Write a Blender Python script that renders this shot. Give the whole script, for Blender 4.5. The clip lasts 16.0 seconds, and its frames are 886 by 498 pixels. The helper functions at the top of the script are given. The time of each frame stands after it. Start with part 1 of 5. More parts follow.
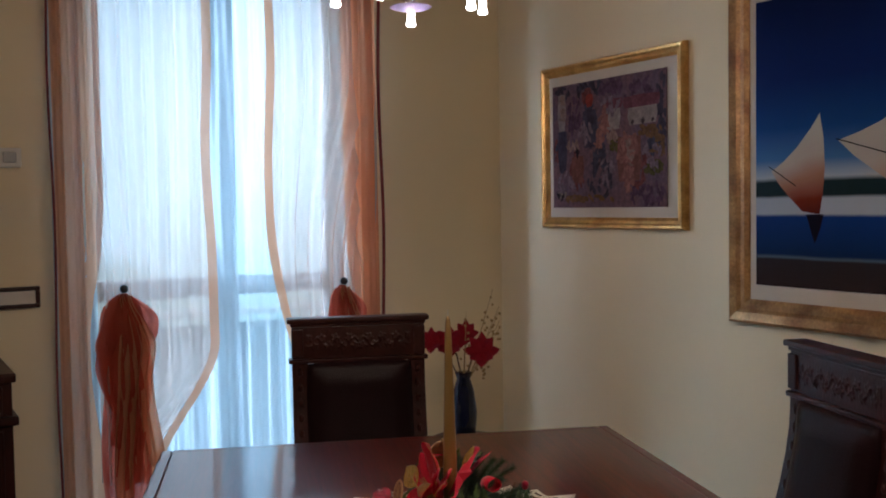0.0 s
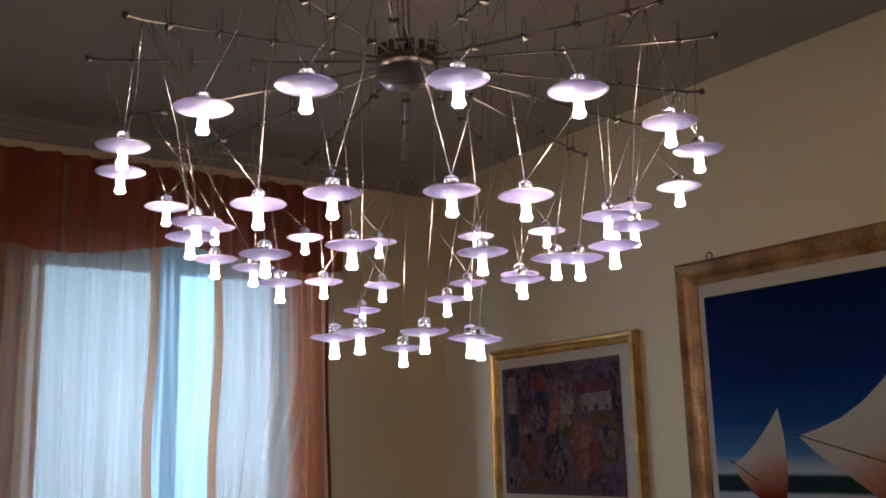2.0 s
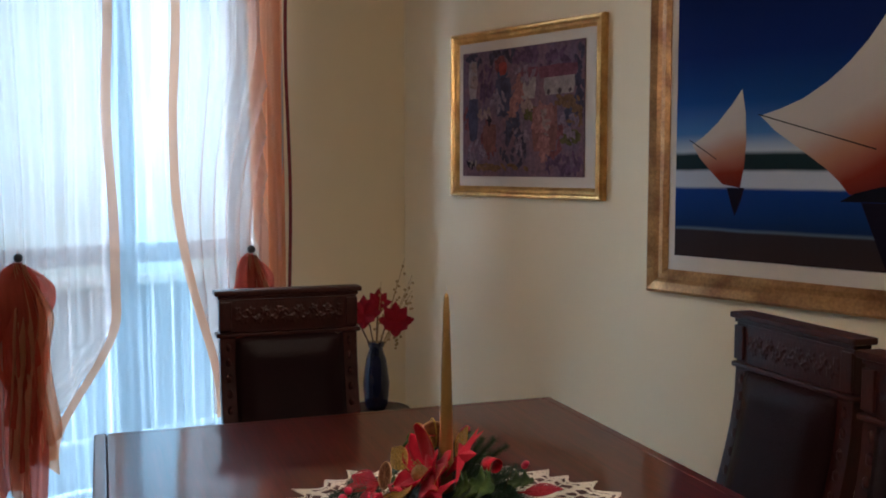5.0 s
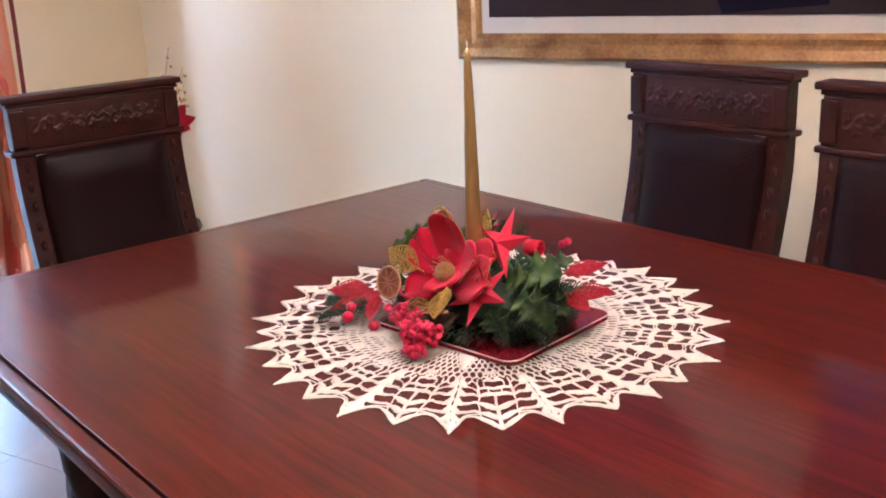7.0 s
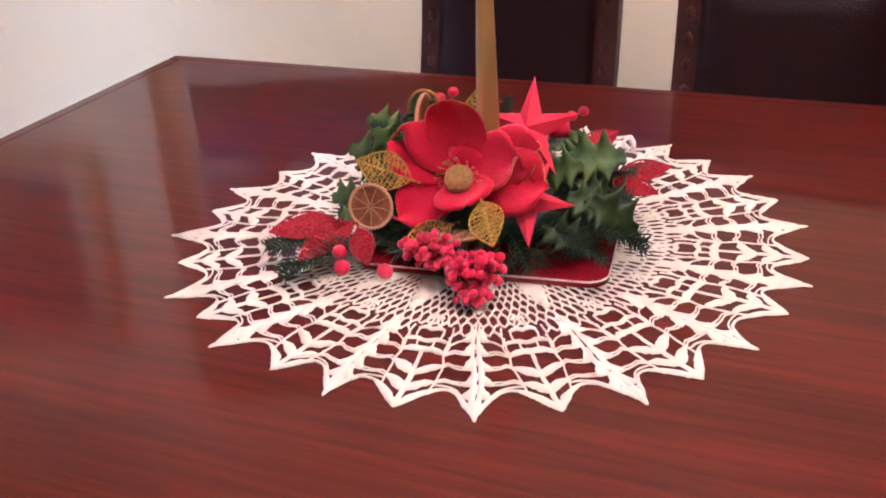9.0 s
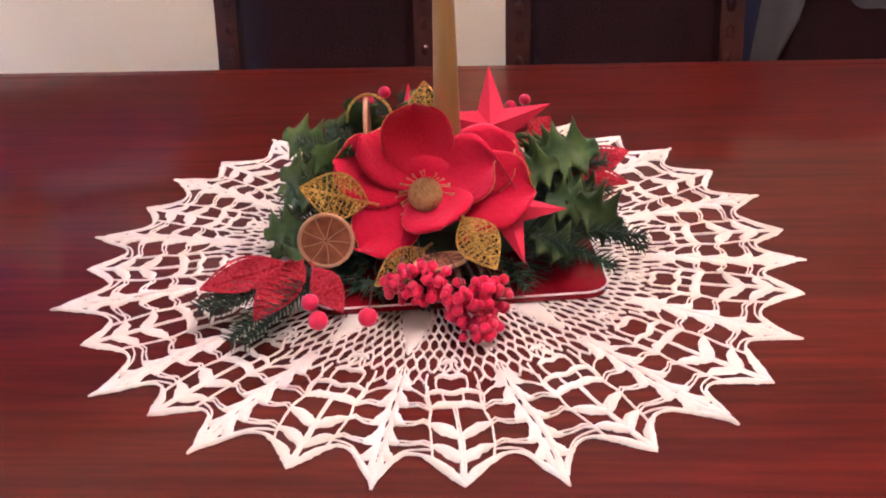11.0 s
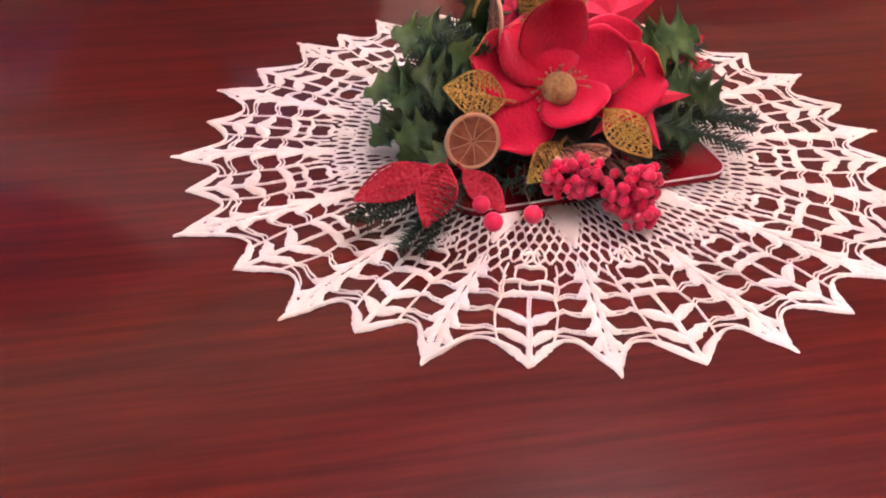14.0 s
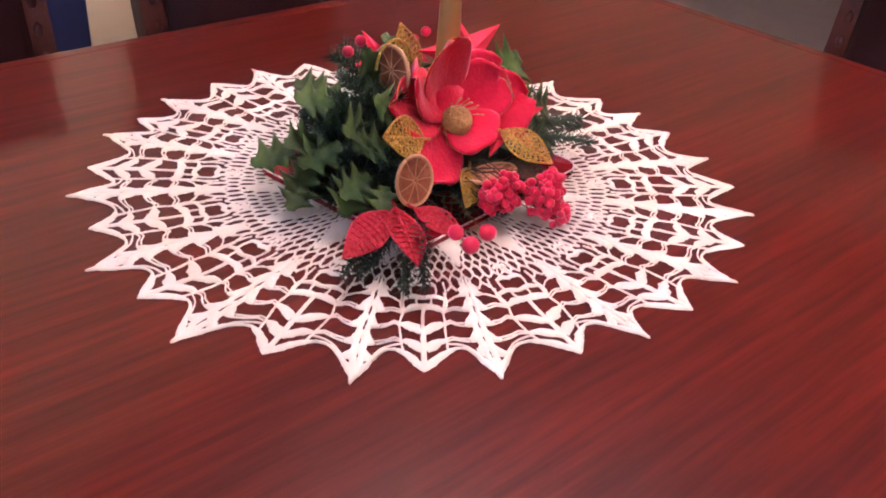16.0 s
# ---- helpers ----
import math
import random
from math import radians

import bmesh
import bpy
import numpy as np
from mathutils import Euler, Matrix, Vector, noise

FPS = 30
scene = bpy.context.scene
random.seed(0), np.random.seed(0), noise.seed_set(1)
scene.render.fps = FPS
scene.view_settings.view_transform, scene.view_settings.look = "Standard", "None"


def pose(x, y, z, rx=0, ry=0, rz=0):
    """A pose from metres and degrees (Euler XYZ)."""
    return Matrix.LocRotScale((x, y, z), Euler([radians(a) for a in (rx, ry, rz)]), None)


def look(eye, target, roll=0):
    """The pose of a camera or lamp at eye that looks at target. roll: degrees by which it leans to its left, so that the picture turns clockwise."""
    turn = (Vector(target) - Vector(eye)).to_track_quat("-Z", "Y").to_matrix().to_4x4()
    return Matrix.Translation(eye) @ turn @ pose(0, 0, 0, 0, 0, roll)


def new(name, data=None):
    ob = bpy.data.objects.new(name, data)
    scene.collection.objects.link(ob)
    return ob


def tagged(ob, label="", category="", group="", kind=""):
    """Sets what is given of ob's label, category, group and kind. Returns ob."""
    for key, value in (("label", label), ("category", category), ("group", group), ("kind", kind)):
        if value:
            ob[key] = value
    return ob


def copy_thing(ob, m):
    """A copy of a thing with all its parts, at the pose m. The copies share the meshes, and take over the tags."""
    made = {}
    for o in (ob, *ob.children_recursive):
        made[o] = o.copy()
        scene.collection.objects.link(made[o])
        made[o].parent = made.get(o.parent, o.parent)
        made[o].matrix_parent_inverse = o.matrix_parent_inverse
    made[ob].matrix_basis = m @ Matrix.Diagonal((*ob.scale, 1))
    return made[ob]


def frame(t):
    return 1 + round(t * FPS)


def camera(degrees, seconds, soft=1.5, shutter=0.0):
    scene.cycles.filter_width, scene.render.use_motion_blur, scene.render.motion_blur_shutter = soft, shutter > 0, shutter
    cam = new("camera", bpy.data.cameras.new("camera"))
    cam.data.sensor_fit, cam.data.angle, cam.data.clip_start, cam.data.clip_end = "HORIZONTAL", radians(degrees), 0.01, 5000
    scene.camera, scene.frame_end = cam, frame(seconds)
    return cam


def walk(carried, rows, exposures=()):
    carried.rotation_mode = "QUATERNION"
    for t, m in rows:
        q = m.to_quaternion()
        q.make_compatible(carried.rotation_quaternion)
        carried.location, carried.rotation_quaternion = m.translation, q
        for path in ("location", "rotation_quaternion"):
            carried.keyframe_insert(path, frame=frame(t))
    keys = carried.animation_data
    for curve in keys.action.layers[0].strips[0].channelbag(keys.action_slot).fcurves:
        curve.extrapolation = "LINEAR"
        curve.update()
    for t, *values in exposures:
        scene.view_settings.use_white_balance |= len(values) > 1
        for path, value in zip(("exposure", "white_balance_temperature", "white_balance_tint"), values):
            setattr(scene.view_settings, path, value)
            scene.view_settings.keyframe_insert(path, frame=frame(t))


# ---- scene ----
cam = camera(48.2, 16.0, soft=1.9)
PATH = [
    (0, (-0.888, -1.476, 1.374), (0.119, 0.249, 1.284), -0.9),
    (0.5, (-0.951, -1.408, 1.41), (0.185, 0.237, 1.461), -1.4),
    (1, (-0.988, -1.371, 1.479), (0.222, 0.209, 1.674), -1.9),
    (1.5, (-0.982, -1.367, 1.513), (0.176, 0.236, 1.814), -1.5),
    (2, (-0.967, -1.377, 1.543), (0.163, 0.226, 1.936), -1.6),
    (2.5, (-0.957, -1.383, 1.561), (0.169, 0.204, 2.022), -1.5),
    (3, (-0.948, -1.377, 1.55), (0.167, 0.237, 1.938), -1.5),
    (3.5, (-0.951, -1.358, 1.519), (0.17, 0.281, 1.758), -1.2),
    (4, (-0.974, -1.341, 1.47), (0.192, 0.283, 1.522), -0.9),
    (4.5, (-1.015, -1.318, 1.433), (0.203, 0.268, 1.376), -0.1),
    (5, (-1.062, -1.278, 1.392), (0.194, 0.269, 1.226), -0.0),
    (5.2, (-1.067, -1.246, 1.375), (0.21, 0.277, 1.159), -0.2),
    (7.3, (-1.216, -0.551, 1.3), (0.45, 0.357, 0.668), -2.8),
    (7.5, (-1.194, -0.489, 1.288), (0.46, 0.406, 0.606), -3.1),
    (8, (-1.068, -0.312, 1.262), (0.651, 0.358, 0.49), -2.5),
    (8.5, (-1.001, -0.17, 1.261), (0.762, 0.242, 0.411), -1.1),
    (9, (-1.002, 0.0, 1.273), (0.779, 0.085, 0.366), -3.0),
    (11.3, (-0.8, 0.274, 1.257), (0.843, -0.274, 0.256), -1.2),
    (11.5, (-0.796, 0.304, 1.258), (0.823, -0.277, 0.237), -0.7),
    (12, (-0.778, 0.335, 1.251), (0.803, -0.279, 0.192), -1.0),
    (12.5, (-0.778, 0.372, 1.254), (0.775, -0.294, 0.183), 0.5),
    (13, (-0.782, 0.428, 1.246), (0.737, -0.29, 0.162), -0.8),
    (13.5, (-0.739, 0.485, 1.251), (0.732, -0.313, 0.155), 0.9),
    (14, (-0.684, 0.526, 1.255), (0.714, -0.328, 0.107), 1.3),
    (14.5, (-0.631, 0.578, 1.254), (0.722, -0.352, 0.111), 1.9),
    (15, (-0.577, 0.649, 1.253), (0.677, -0.436, 0.135), 2.1),
    (15.5, (-0.549, 0.753, 1.257), (0.486, -0.6, 0.209), 0.2),
    (16, (-0.445, 0.834, 1.26), (0.31, -0.709, 0.235), 4.1),
]
walk(cam, [(t, look(eye, target, roll)) for t, eye, target, roll in PATH],
     exposures=[(0, 0.65, 5550, 16), (0.5, 0.42, 5550, 16), (1.2, 0.22, 5550, 16), (2.5, 0.08, 5550, 16), (3.5, 0.02, 5550, 16), (4.0, 0.12, 5550, 16), (4.5, 0.58, 5550, 16), (5.2, 0.8, 5550, 16), (7.3, 2.5, 5130, 27), (9.0, 2.5, 5180, 32), (12.5, 2.40, 5220, 39), (14.5, 2.46, 5240, 42), (16, 2.60, 5240, 42)])

# ---- world, window light ----
world = bpy.data.worlds.new("sky")
scene.world = world
world.use_nodes = True
wn = world.node_tree
sky = wn.nodes.new("ShaderNodeTexSky")
sky.sky_type, sky.sun_disc = "NISHITA", False
sky.sun_elevation, sky.sun_rotation = radians(38), radians(200)
wn.links.new(sky.outputs[0], wn.nodes["Background"].inputs[0])
wn.nodes["Background"].inputs[1].default_value = 0.12


def lamp(name, kind, m, power, color, **values):
    data = bpy.data.lights.new(name, kind)
    data.energy, data.color = power, color
    for key, value in values.items():
        if key == "size":
            data.size = value
        elif key == "size_y":
            data.shape, data.size_y = "RECTANGLE", value
        elif key == "radius":
            data.shadow_soft_size = value
        elif key == "cone":
            data.spot_size, data.spot_blend = radians(value), 0.5
    ob = new(name, data)
    ob.matrix_world = m
    return ob


WIN = (-0.235, 0.905, 2.35)      # window opening: from x, to x, height

lamp("skylight", "AREA", look((-3.0, 3.85, 2.4), (0.35, 2.4, 1.25)), 400, (0.72, 0.87, 1.0), size=3.0, size_y=2.4)
lamp("skylight_above", "AREA", look((0.3, 4.3, 4.6), (0.35, 2.4, 1.4)), 130, (0.74, 0.88, 1.0), size=3.0, size_y=2.0)

# ---- materials ----
def mat(name, base, rough=0.5, metal=0.0, spot=None, scale=8.0, amount=0.35, grain=None, bump=0.0, bump_scale=60.0,
        coat=0.0, rand=0.0, sheen=0.0, trans=0.0, alpha=1.0, specular=0.5, stretch=(1, 1, 1), detail=6.0, coords="Object", lo=0.35, hi=0.7):
    """A surface: base colour, a second colour in large soft patches, fine grain and relief."""
    m = bpy.data.materials.new(name)
    m.use_nodes = True
    nt = m.node_tree
    b = nt.nodes["Principled BSDF"]
    tc = nt.nodes.new("ShaderNodeTexCoord")
    mp = nt.nodes.new("ShaderNodeMapping")
    mp.inputs["Scale"].default_value = stretch
    nt.links.new(tc.outputs[coords], mp.inputs[0])
    spot = spot or tuple(c * 0.78 for c in base)
    n1 = nt.nodes.new("ShaderNodeTexNoise")
    n1.inputs["Scale"].default_value, n1.inputs["Detail"].default_value = scale, detail
    nt.links.new(mp.outputs[0], n1.inputs["Vector"])
    ramp = nt.nodes.new("ShaderNodeMapRange")
    ramp.inputs[1].default_value, ramp.inputs[2].default_value = lo, hi
    ramp.inputs[4].default_value = amount
    nt.links.new(n1.outputs[0], ramp.inputs[0])
    mix = nt.nodes.new("ShaderNodeMix")
    mix.data_type = "RGBA"
    mix.inputs[6].default_value, mix.inputs[7].default_value = (*base, 1), (*spot, 1)
    nt.links.new(ramp.outputs[0], mix.inputs[0])
    out = mix.outputs[2]
    n2 = nt.nodes.new("ShaderNodeTexNoise")
    n2.inputs["Scale"].default_value, n2.inputs["Detail"].default_value = bump_scale, 4
    nt.links.new(mp.outputs[0], n2.inputs["Vector"])
    if grain:
        mg = nt.nodes.new("ShaderNodeMix")
        mg.data_type, mg.blend_type = "RGBA", "MULTIPLY"
        rg = nt.nodes.new("ShaderNodeMapRange")
        rg.inputs[1].default_value, rg.inputs[2].default_value, rg.inputs[3].default_value, rg.inputs[4].default_value = 0.3, 0.7, 1 - grain, 1.0
        nt.links.new(n2.outputs[0], rg.inputs[0])
        mg.inputs[0].default_value = 1
        nt.links.new(out, mg.inputs[6])
        nt.links.new(rg.outputs[0], mg.inputs[7])
        out = mg.outputs[2]
    if rand:
        info = nt.nodes.new("ShaderNodeObjectInfo")
        hs = nt.nodes.new("ShaderNodeHueSaturation")
        rr = nt.nodes.new("ShaderNodeMapRange")
        rr.inputs[3].default_value, rr.inputs[4].default_value = 1 - rand, 1 + rand
        nt.links.new(info.outputs["Random"], rr.inputs[0])
        nt.links.new(rr.outputs[0], hs.inputs["Value"])
        nt.links.new(out, hs.inputs["Color"])
        out = hs.outputs[0]
    nt.links.new(out, b.inputs["Base Color"])
    if bump:
        bp = nt.nodes.new("ShaderNodeBump")
        bp.inputs["Strength"].default_value, bp.inputs["Distance"].default_value = bump, 0.004
        nt.links.new(n2.outputs[0], bp.inputs["Height"])
        nt.links.new(bp.outputs[0], b.inputs["Normal"])
    b.inputs["Roughness"].default_value, b.inputs["Metallic"].default_value = rough, metal
    b.inputs["Coat Weight"].default_value, b.inputs["Coat Roughness"].default_value = coat, 0.08
    b.inputs["Sheen Weight"].default_value = sheen
    b.inputs["Alpha"].default_value = alpha
    b.inputs["Specular IOR Level"].default_value = specular
    if trans:
        tr = nt.nodes.new("ShaderNodeBsdfTranslucent")
        ms = nt.nodes.new("ShaderNodeMixShader")
        ms.inputs[0].default_value = trans
        nt.links.new(out, tr.inputs[0])
        nt.links.new(b.outputs[0], ms.inputs[1])
        nt.links.new(tr.outputs[0], ms.inputs[2])
        nt.links.new(ms.outputs[0], nt.nodes["Material Output"].inputs[0])
    return m


def sheer(name, base, see, trans=0.6):
    """Thin cloth: part of the light goes straight through between the threads."""
    m = mat(name, base, 0.8, spot=tuple(c * 0.85 for c in base), scale=3, amount=0.5, bump=0.2, bump_scale=900, trans=trans)
    nt = m.node_tree
    outn = nt.nodes["Material Output"]
    before = outn.inputs[0].links[0].from_socket
    t = nt.nodes.new("ShaderNodeBsdfTransparent")
    t.inputs[0].default_value = (*[0.35 + 0.65 * c for c in base], 1)
    ms = nt.nodes.new("ShaderNodeMixShader")
    ms.inputs[0].default_value = see
    nt.links.new(before, ms.inputs[1])
    nt.links.new(t.outputs[0], ms.inputs[2])
    nt.links.new(ms.outputs[0], outn.inputs[0])
    return m


def glow(name, color, strength):
    m = bpy.data.materials.new(name)
    m.use_nodes = True
    b = m.node_tree.nodes["Principled BSDF"]
    b.inputs["Base Color"].default_value = (*color, 1)
    b.inputs["Emission Color"].default_value = (*color, 1)
    b.inputs["Emission Strength"].default_value = strength
    return m


M_WALL = mat("cream_plaster", (0.84, 0.73, 0.50), 0.75, spot=(0.80, 0.68, 0.45), scale=1.3, amount=0.5, bump=0.12, bump_scale=140)
# off-white ceiling and cornice: their weak lighting is put into this darker colour
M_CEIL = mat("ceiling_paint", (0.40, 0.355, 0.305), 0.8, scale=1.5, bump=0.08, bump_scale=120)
M_FLOOR = mat("floor_tile", (0.35, 0.30, 0.275), 0.24, spot=(0.29, 0.245, 0.22), scale=5, amount=0.6, bump=0.03, rand=0.06)
M_GROUT = mat("grout", (0.27, 0.245, 0.255), 0.9, bump=0.3)
M_MAHOG = mat("polished_mahogany", (0.112, 0.0110, 0.0050), 0.34, spot=(0.046, 0.0055, 0.0036), scale=7, amount=0.75, grain=0.48,
              bump=0.008, bump_scale=34, coat=0.72, stretch=(4, 0.22, 1), detail=8.0, specular=0.10, lo=0.28, hi=0.75)
M_CARVED = mat("carved_dark_wood", (0.048, 0.011, 0.008), 0.40, spot=(0.016, 0.005, 0.004), scale=18, amount=0.8, grain=0.4,
               bump=0.25, bump_scale=140, coat=0.08, specular=0.3, stretch=(1, 1, 0.4))
M_LEATHER = mat("dark_brown_leather", (0.014, 0.005, 0.006), 0.34, spot=(0.008, 0.0035, 0.004), scale=9, amount=0.7, bump=0.3, bump_scale=260, specular=0.11)
M_NAIL = mat("bronze_nail", (0.12, 0.07, 0.04), 0.32, 0.9, scale=40)
M_GOLD = mat("gilt_frame", (0.80, 0.50, 0.17), 0.28, 0.75, spot=(0.40, 0.21, 0.06), scale=14, amount=0.8, grain=0.25, bump=0.18, bump_scale=120)
M_GILTWOOD = mat("worn_gilt_wood", (0.58, 0.32, 0.11), 0.38, 0.45, spot=(0.22, 0.085, 0.03), scale=9, amount=0.9, grain=0.35, bump=0.2, bump_scale=90)
M_MOUNT = mat("linen_mount", (0.62, 0.55, 0.45), 0.85, scale=4, bump=0.2, bump_scale=400)
M_LACE = mat("white_crochet_cotton", (0.80, 0.76, 0.65), 0.85, spot=(0.72, 0.67, 0.56), scale=60, amount=0.6, bump=0.6, bump_scale=700, sheen=0.3)
M_RED = mat("red_velvet_petal", (0.68, 0.013, 0.045), 0.85, spot=(0.58, 0.011, 0.04), scale=34, amount=0.6, grain=0.10, bump=0.35, bump_scale=260, sheen=0.25, specular=0.10, trans=0.22)
M_POINS = mat("dark_red_poinsettia", (0.30, 0.010, 0.022), 0.8, spot=(0.20, 0.008, 0.016), scale=30, amount=0.7, bump=0.3, bump_scale=200, specular=0.15)
M_BERRY = mat("red_berry", (0.60, 0.012, 0.06), 0.28, spot=(0.36, 0.006, 0.024), scale=60, rand=0.15, coat=0.3)
M_STAR = mat("red_felt_star", (0.58, 0.011, 0.042), 0.75, spot=(0.48, 0.012, 0.02), scale=30, bump=0.3, bump_scale=500)
M_GLITTER = mat("red_glitter", (0.78, 0.075, 0.10), 0.22, 0.4, spot=(0.52, 0.020, 0.04), scale=300, amount=1.0, bump=0.9, bump_scale=700)
M_GOLDGLIT = mat("gold_glitter", (0.78, 0.52, 0.10), 0.28, 0.8, spot=(0.30, 0.16, 0.02), scale=420, amount=1.0, bump=0.9, bump_scale=600)
M_TRAY = mat("dark_red_tray", (0.20, 0.006, 0.012), 0.16, spot=(0.15, 0.005, 0.010), scale=6, coat=0.5)
M_TRAYRIM = mat("pale_rim", (0.75, 0.62, 0.62), 0.3, scale=8)
M_CANDLE = mat("gold_wax", (0.46, 0.29, 0.10), 0.32, 0.55, spot=(0.40, 0.24, 0.07), scale=12, amount=0.6, bump=0.06)
M_WICK = mat("wick", (0.75, 0.68, 0.55), 0.9)
M_HOLLY = mat("holly_leaf", (0.013, 0.040, 0.012), 0.36, spot=(0.085, 0.130, 0.034), scale=40, amount=0.85, rand=0.45, bump=0.4, specular=0.25, trans=0.15)
M_PINE = mat("pine_needle", (0.012, 0.038, 0.018), 0.5, spot=(0.03, 0.065, 0.025), scale=60, rand=0.2)
M_TWIG = mat("twig", (0.10, 0.055, 0.03), 0.8, scale=50)
M_ORANGE = mat("dried_orange", (0.34, 0.12, 0.045), 0.5, spot=(0.13, 0.032, 0.012), scale=70, amount=0.8, bump=0.4, bump_scale=200, trans=0.2)
M_RIND = mat("orange_rind", (0.50, 0.28, 0.14), 0.6, spot=(0.36, 0.18, 0.08), scale=60)
M_STAMEN = mat("gold_bead", (0.52, 0.34, 0.11), 0.45, 0.4, spot=(0.3, 0.17, 0.05), scale=300, amount=0.9, bump=0.9, bump_scale=450)
M_CHROME = mat("brushed_steel", (0.55, 0.52, 0.50), 0.25, 1.0, scale=60)
M_DARKSTEEL = mat("dark_steel", (0.10, 0.085, 0.075), 0.35, 0.9, scale=60)
M_CURT = sheer("orange_organza", (0.86, 0.60, 0.48), 0.58)
M_CURTD = sheer("gathered_organza", (0.80, 0.34, 0.16), 0.18, trans=0.65)
M_VALANCE = sheer("rust_red_organza", (0.56, 0.17, 0.095), 0.20, trans=0.6)
M_HEM = sheer("organza_hem", (0.78, 0.40, 0.22), 0.26)
M_VOILE = sheer("white_voile", (0.74, 0.87, 0.92), 0.52, trans=0.65)
M_BOW = sheer("gathered_rust_organza", (0.58, 0.13, 0.08), 0.16, trans=0.6)
M_BORDER = sheer("maroon_border", (0.20, 0.03, 0.035), 0.05, trans=0.3)
M_PVC = mat("white_window_frame", (0.55, 0.57, 0.58), 0.4, scale=6)
M_BLACK = mat("black_plastic", (0.02, 0.02, 0.022), 0.4)
M_WHITEP = mat("white_plastic", (0.70, 0.68, 0.64), 0.4)
M_BULB = glow("lit_bulb", (1.0, 0.88, 0.72), 11)
M_SHADE = mat("frosted_glass_shade", (0.66, 0.62, 0.84), 0.30, spot=(0.58, 0.53, 0.80), scale=30, trans=0.6)


def glass(name, color=(1, 1, 1), rough=0.0):
    m = bpy.data.materials.new(name)
    m.use_nodes = True
    b = m.node_tree.nodes["Principled BSDF"]
    b.inputs["Base Color"].default_value = (*color, 1)
    b.inputs["Transmission Weight"].default_value, b.inputs["Roughness"].default_value = 1.0, rough
    return m


M_GLASS = glass("window_glass")
M_CRYSTAL = glass("clear_glass", (0.95, 0.95, 1.0), 0.05)


# ---- builders ----
def part(name, bm, material, parent=None, label="", smooth=False, m=None):
    me = bpy.data.meshes.new(name)
    bmesh.ops.recalc_face_normals(bm, faces=bm.faces)
    bm.to_mesh(me)
    bm.free()
    if smooth:
        for p in me.polygons:
            p.use_smooth = True
    me.materials.append(material)
    ob = new(name, me)
    if parent is not None:
        ob.parent = parent
    if m is not None:
        ob.matrix_local = m
    return tagged(ob, label)


def again(ob, m, parent=None):
    """Another piece on the same mesh."""
    o = new(ob.name.split(".")[0], ob.data)
    o.parent = parent or ob.parent
    o.matrix_local = m
    if "label" in ob:
        o["label"] = ob["label"]
    return o


def empty(name, m, label, category, group="", kind=""):
    ob = new(name)
    ob.matrix_world = m
    ob.empty_display_size = 0.05
    return tagged(ob, label, category, group, kind)


def box(bm, lo, hi, bevel=0.0, segments=2, m=None):
    lo, hi = Vector(lo), Vector(hi)
    r = bmesh.ops.create_cube(bm, size=1)["verts"]
    bmesh.ops.scale(bm, vec=hi - lo, verts=r)
    bmesh.ops.translate(bm, vec=(lo + hi) / 2, verts=r)
    if m is not None:
        bmesh.ops.transform(bm, matrix=m, verts=r)
    if bevel:
        es = list({e for v in r for e in v.link_edges})
        bmesh.ops.bevel(bm, geom=es, offset=bevel, segments=segments, affect="EDGES", profile=0.6)
    return bm


def lathe(bm, profile, n=24, m=None):
    """A turned form from (radius, z) pairs."""
    rings = []
    for r, z in profile:
        rings.append([bm.verts.new((m @ Vector((r * math.cos(a), r * math.sin(a), z))) if m else (r * math.cos(a), r * math.sin(a), z))
                      for a in [2 * math.pi * k / n for k in range(n)]])
    for a, b in zip(rings, rings[1:]):
        for k in range(n):
            bm.faces.new((a[k], a[(k + 1) % n], b[(k + 1) % n], b[k]))
    bm.faces.new(rings[0][::-1])
    bm.faces.new(rings[-1])
    return bm


def tube(bm, pts, r, n=6, r_end=None):
    """A round bar along points."""
    pts = [Vector(p) for p in pts]
    rings = []
    for i, p in enumerate(pts):
        d = (pts[min(i + 1, len(pts) - 1)] - pts[max(i - 1, 0)]).normalized()
        u = d.orthogonal().normalized() if i == 0 else (u - d * u.dot(d)).normalized()
        w = d.cross(u)
        s = r if r_end is None else r + (r_end - r) * i / max(1, len(pts) - 1)
        rings.append([bm.verts.new(p + u * s * math.cos(2 * math.pi * k / n) + w * s * math.sin(2 * math.pi * k / n)) for k in range(n)])
    for a, b in zip(rings, rings[1:]):
        for k in range(n):
            bm.faces.new((a[k], a[(k + 1) % n], b[(k + 1) % n], b[k]))
    bm.faces.new(rings[0][::-1])
    bm.faces.new(rings[-1])
    return bm


def sheet(bm, f, nu, nv, thick=0.0):
    """A surface f(u, v), with thickness along its normal where given."""
    g = [[bm.verts.new(f(i / nu, j / nv)) for j in range(nv + 1)] for i in range(nu + 1)]
    fs = [bm.faces.new((g[i][j], g[i + 1][j], g[i + 1][j + 1], g[i][j + 1])) for i in range(nu) for j in range(nv)]
    if thick:
        bm.normal_update()
        bmesh.ops.solidify(bm, geom=fs, thickness=thick)
    return bm


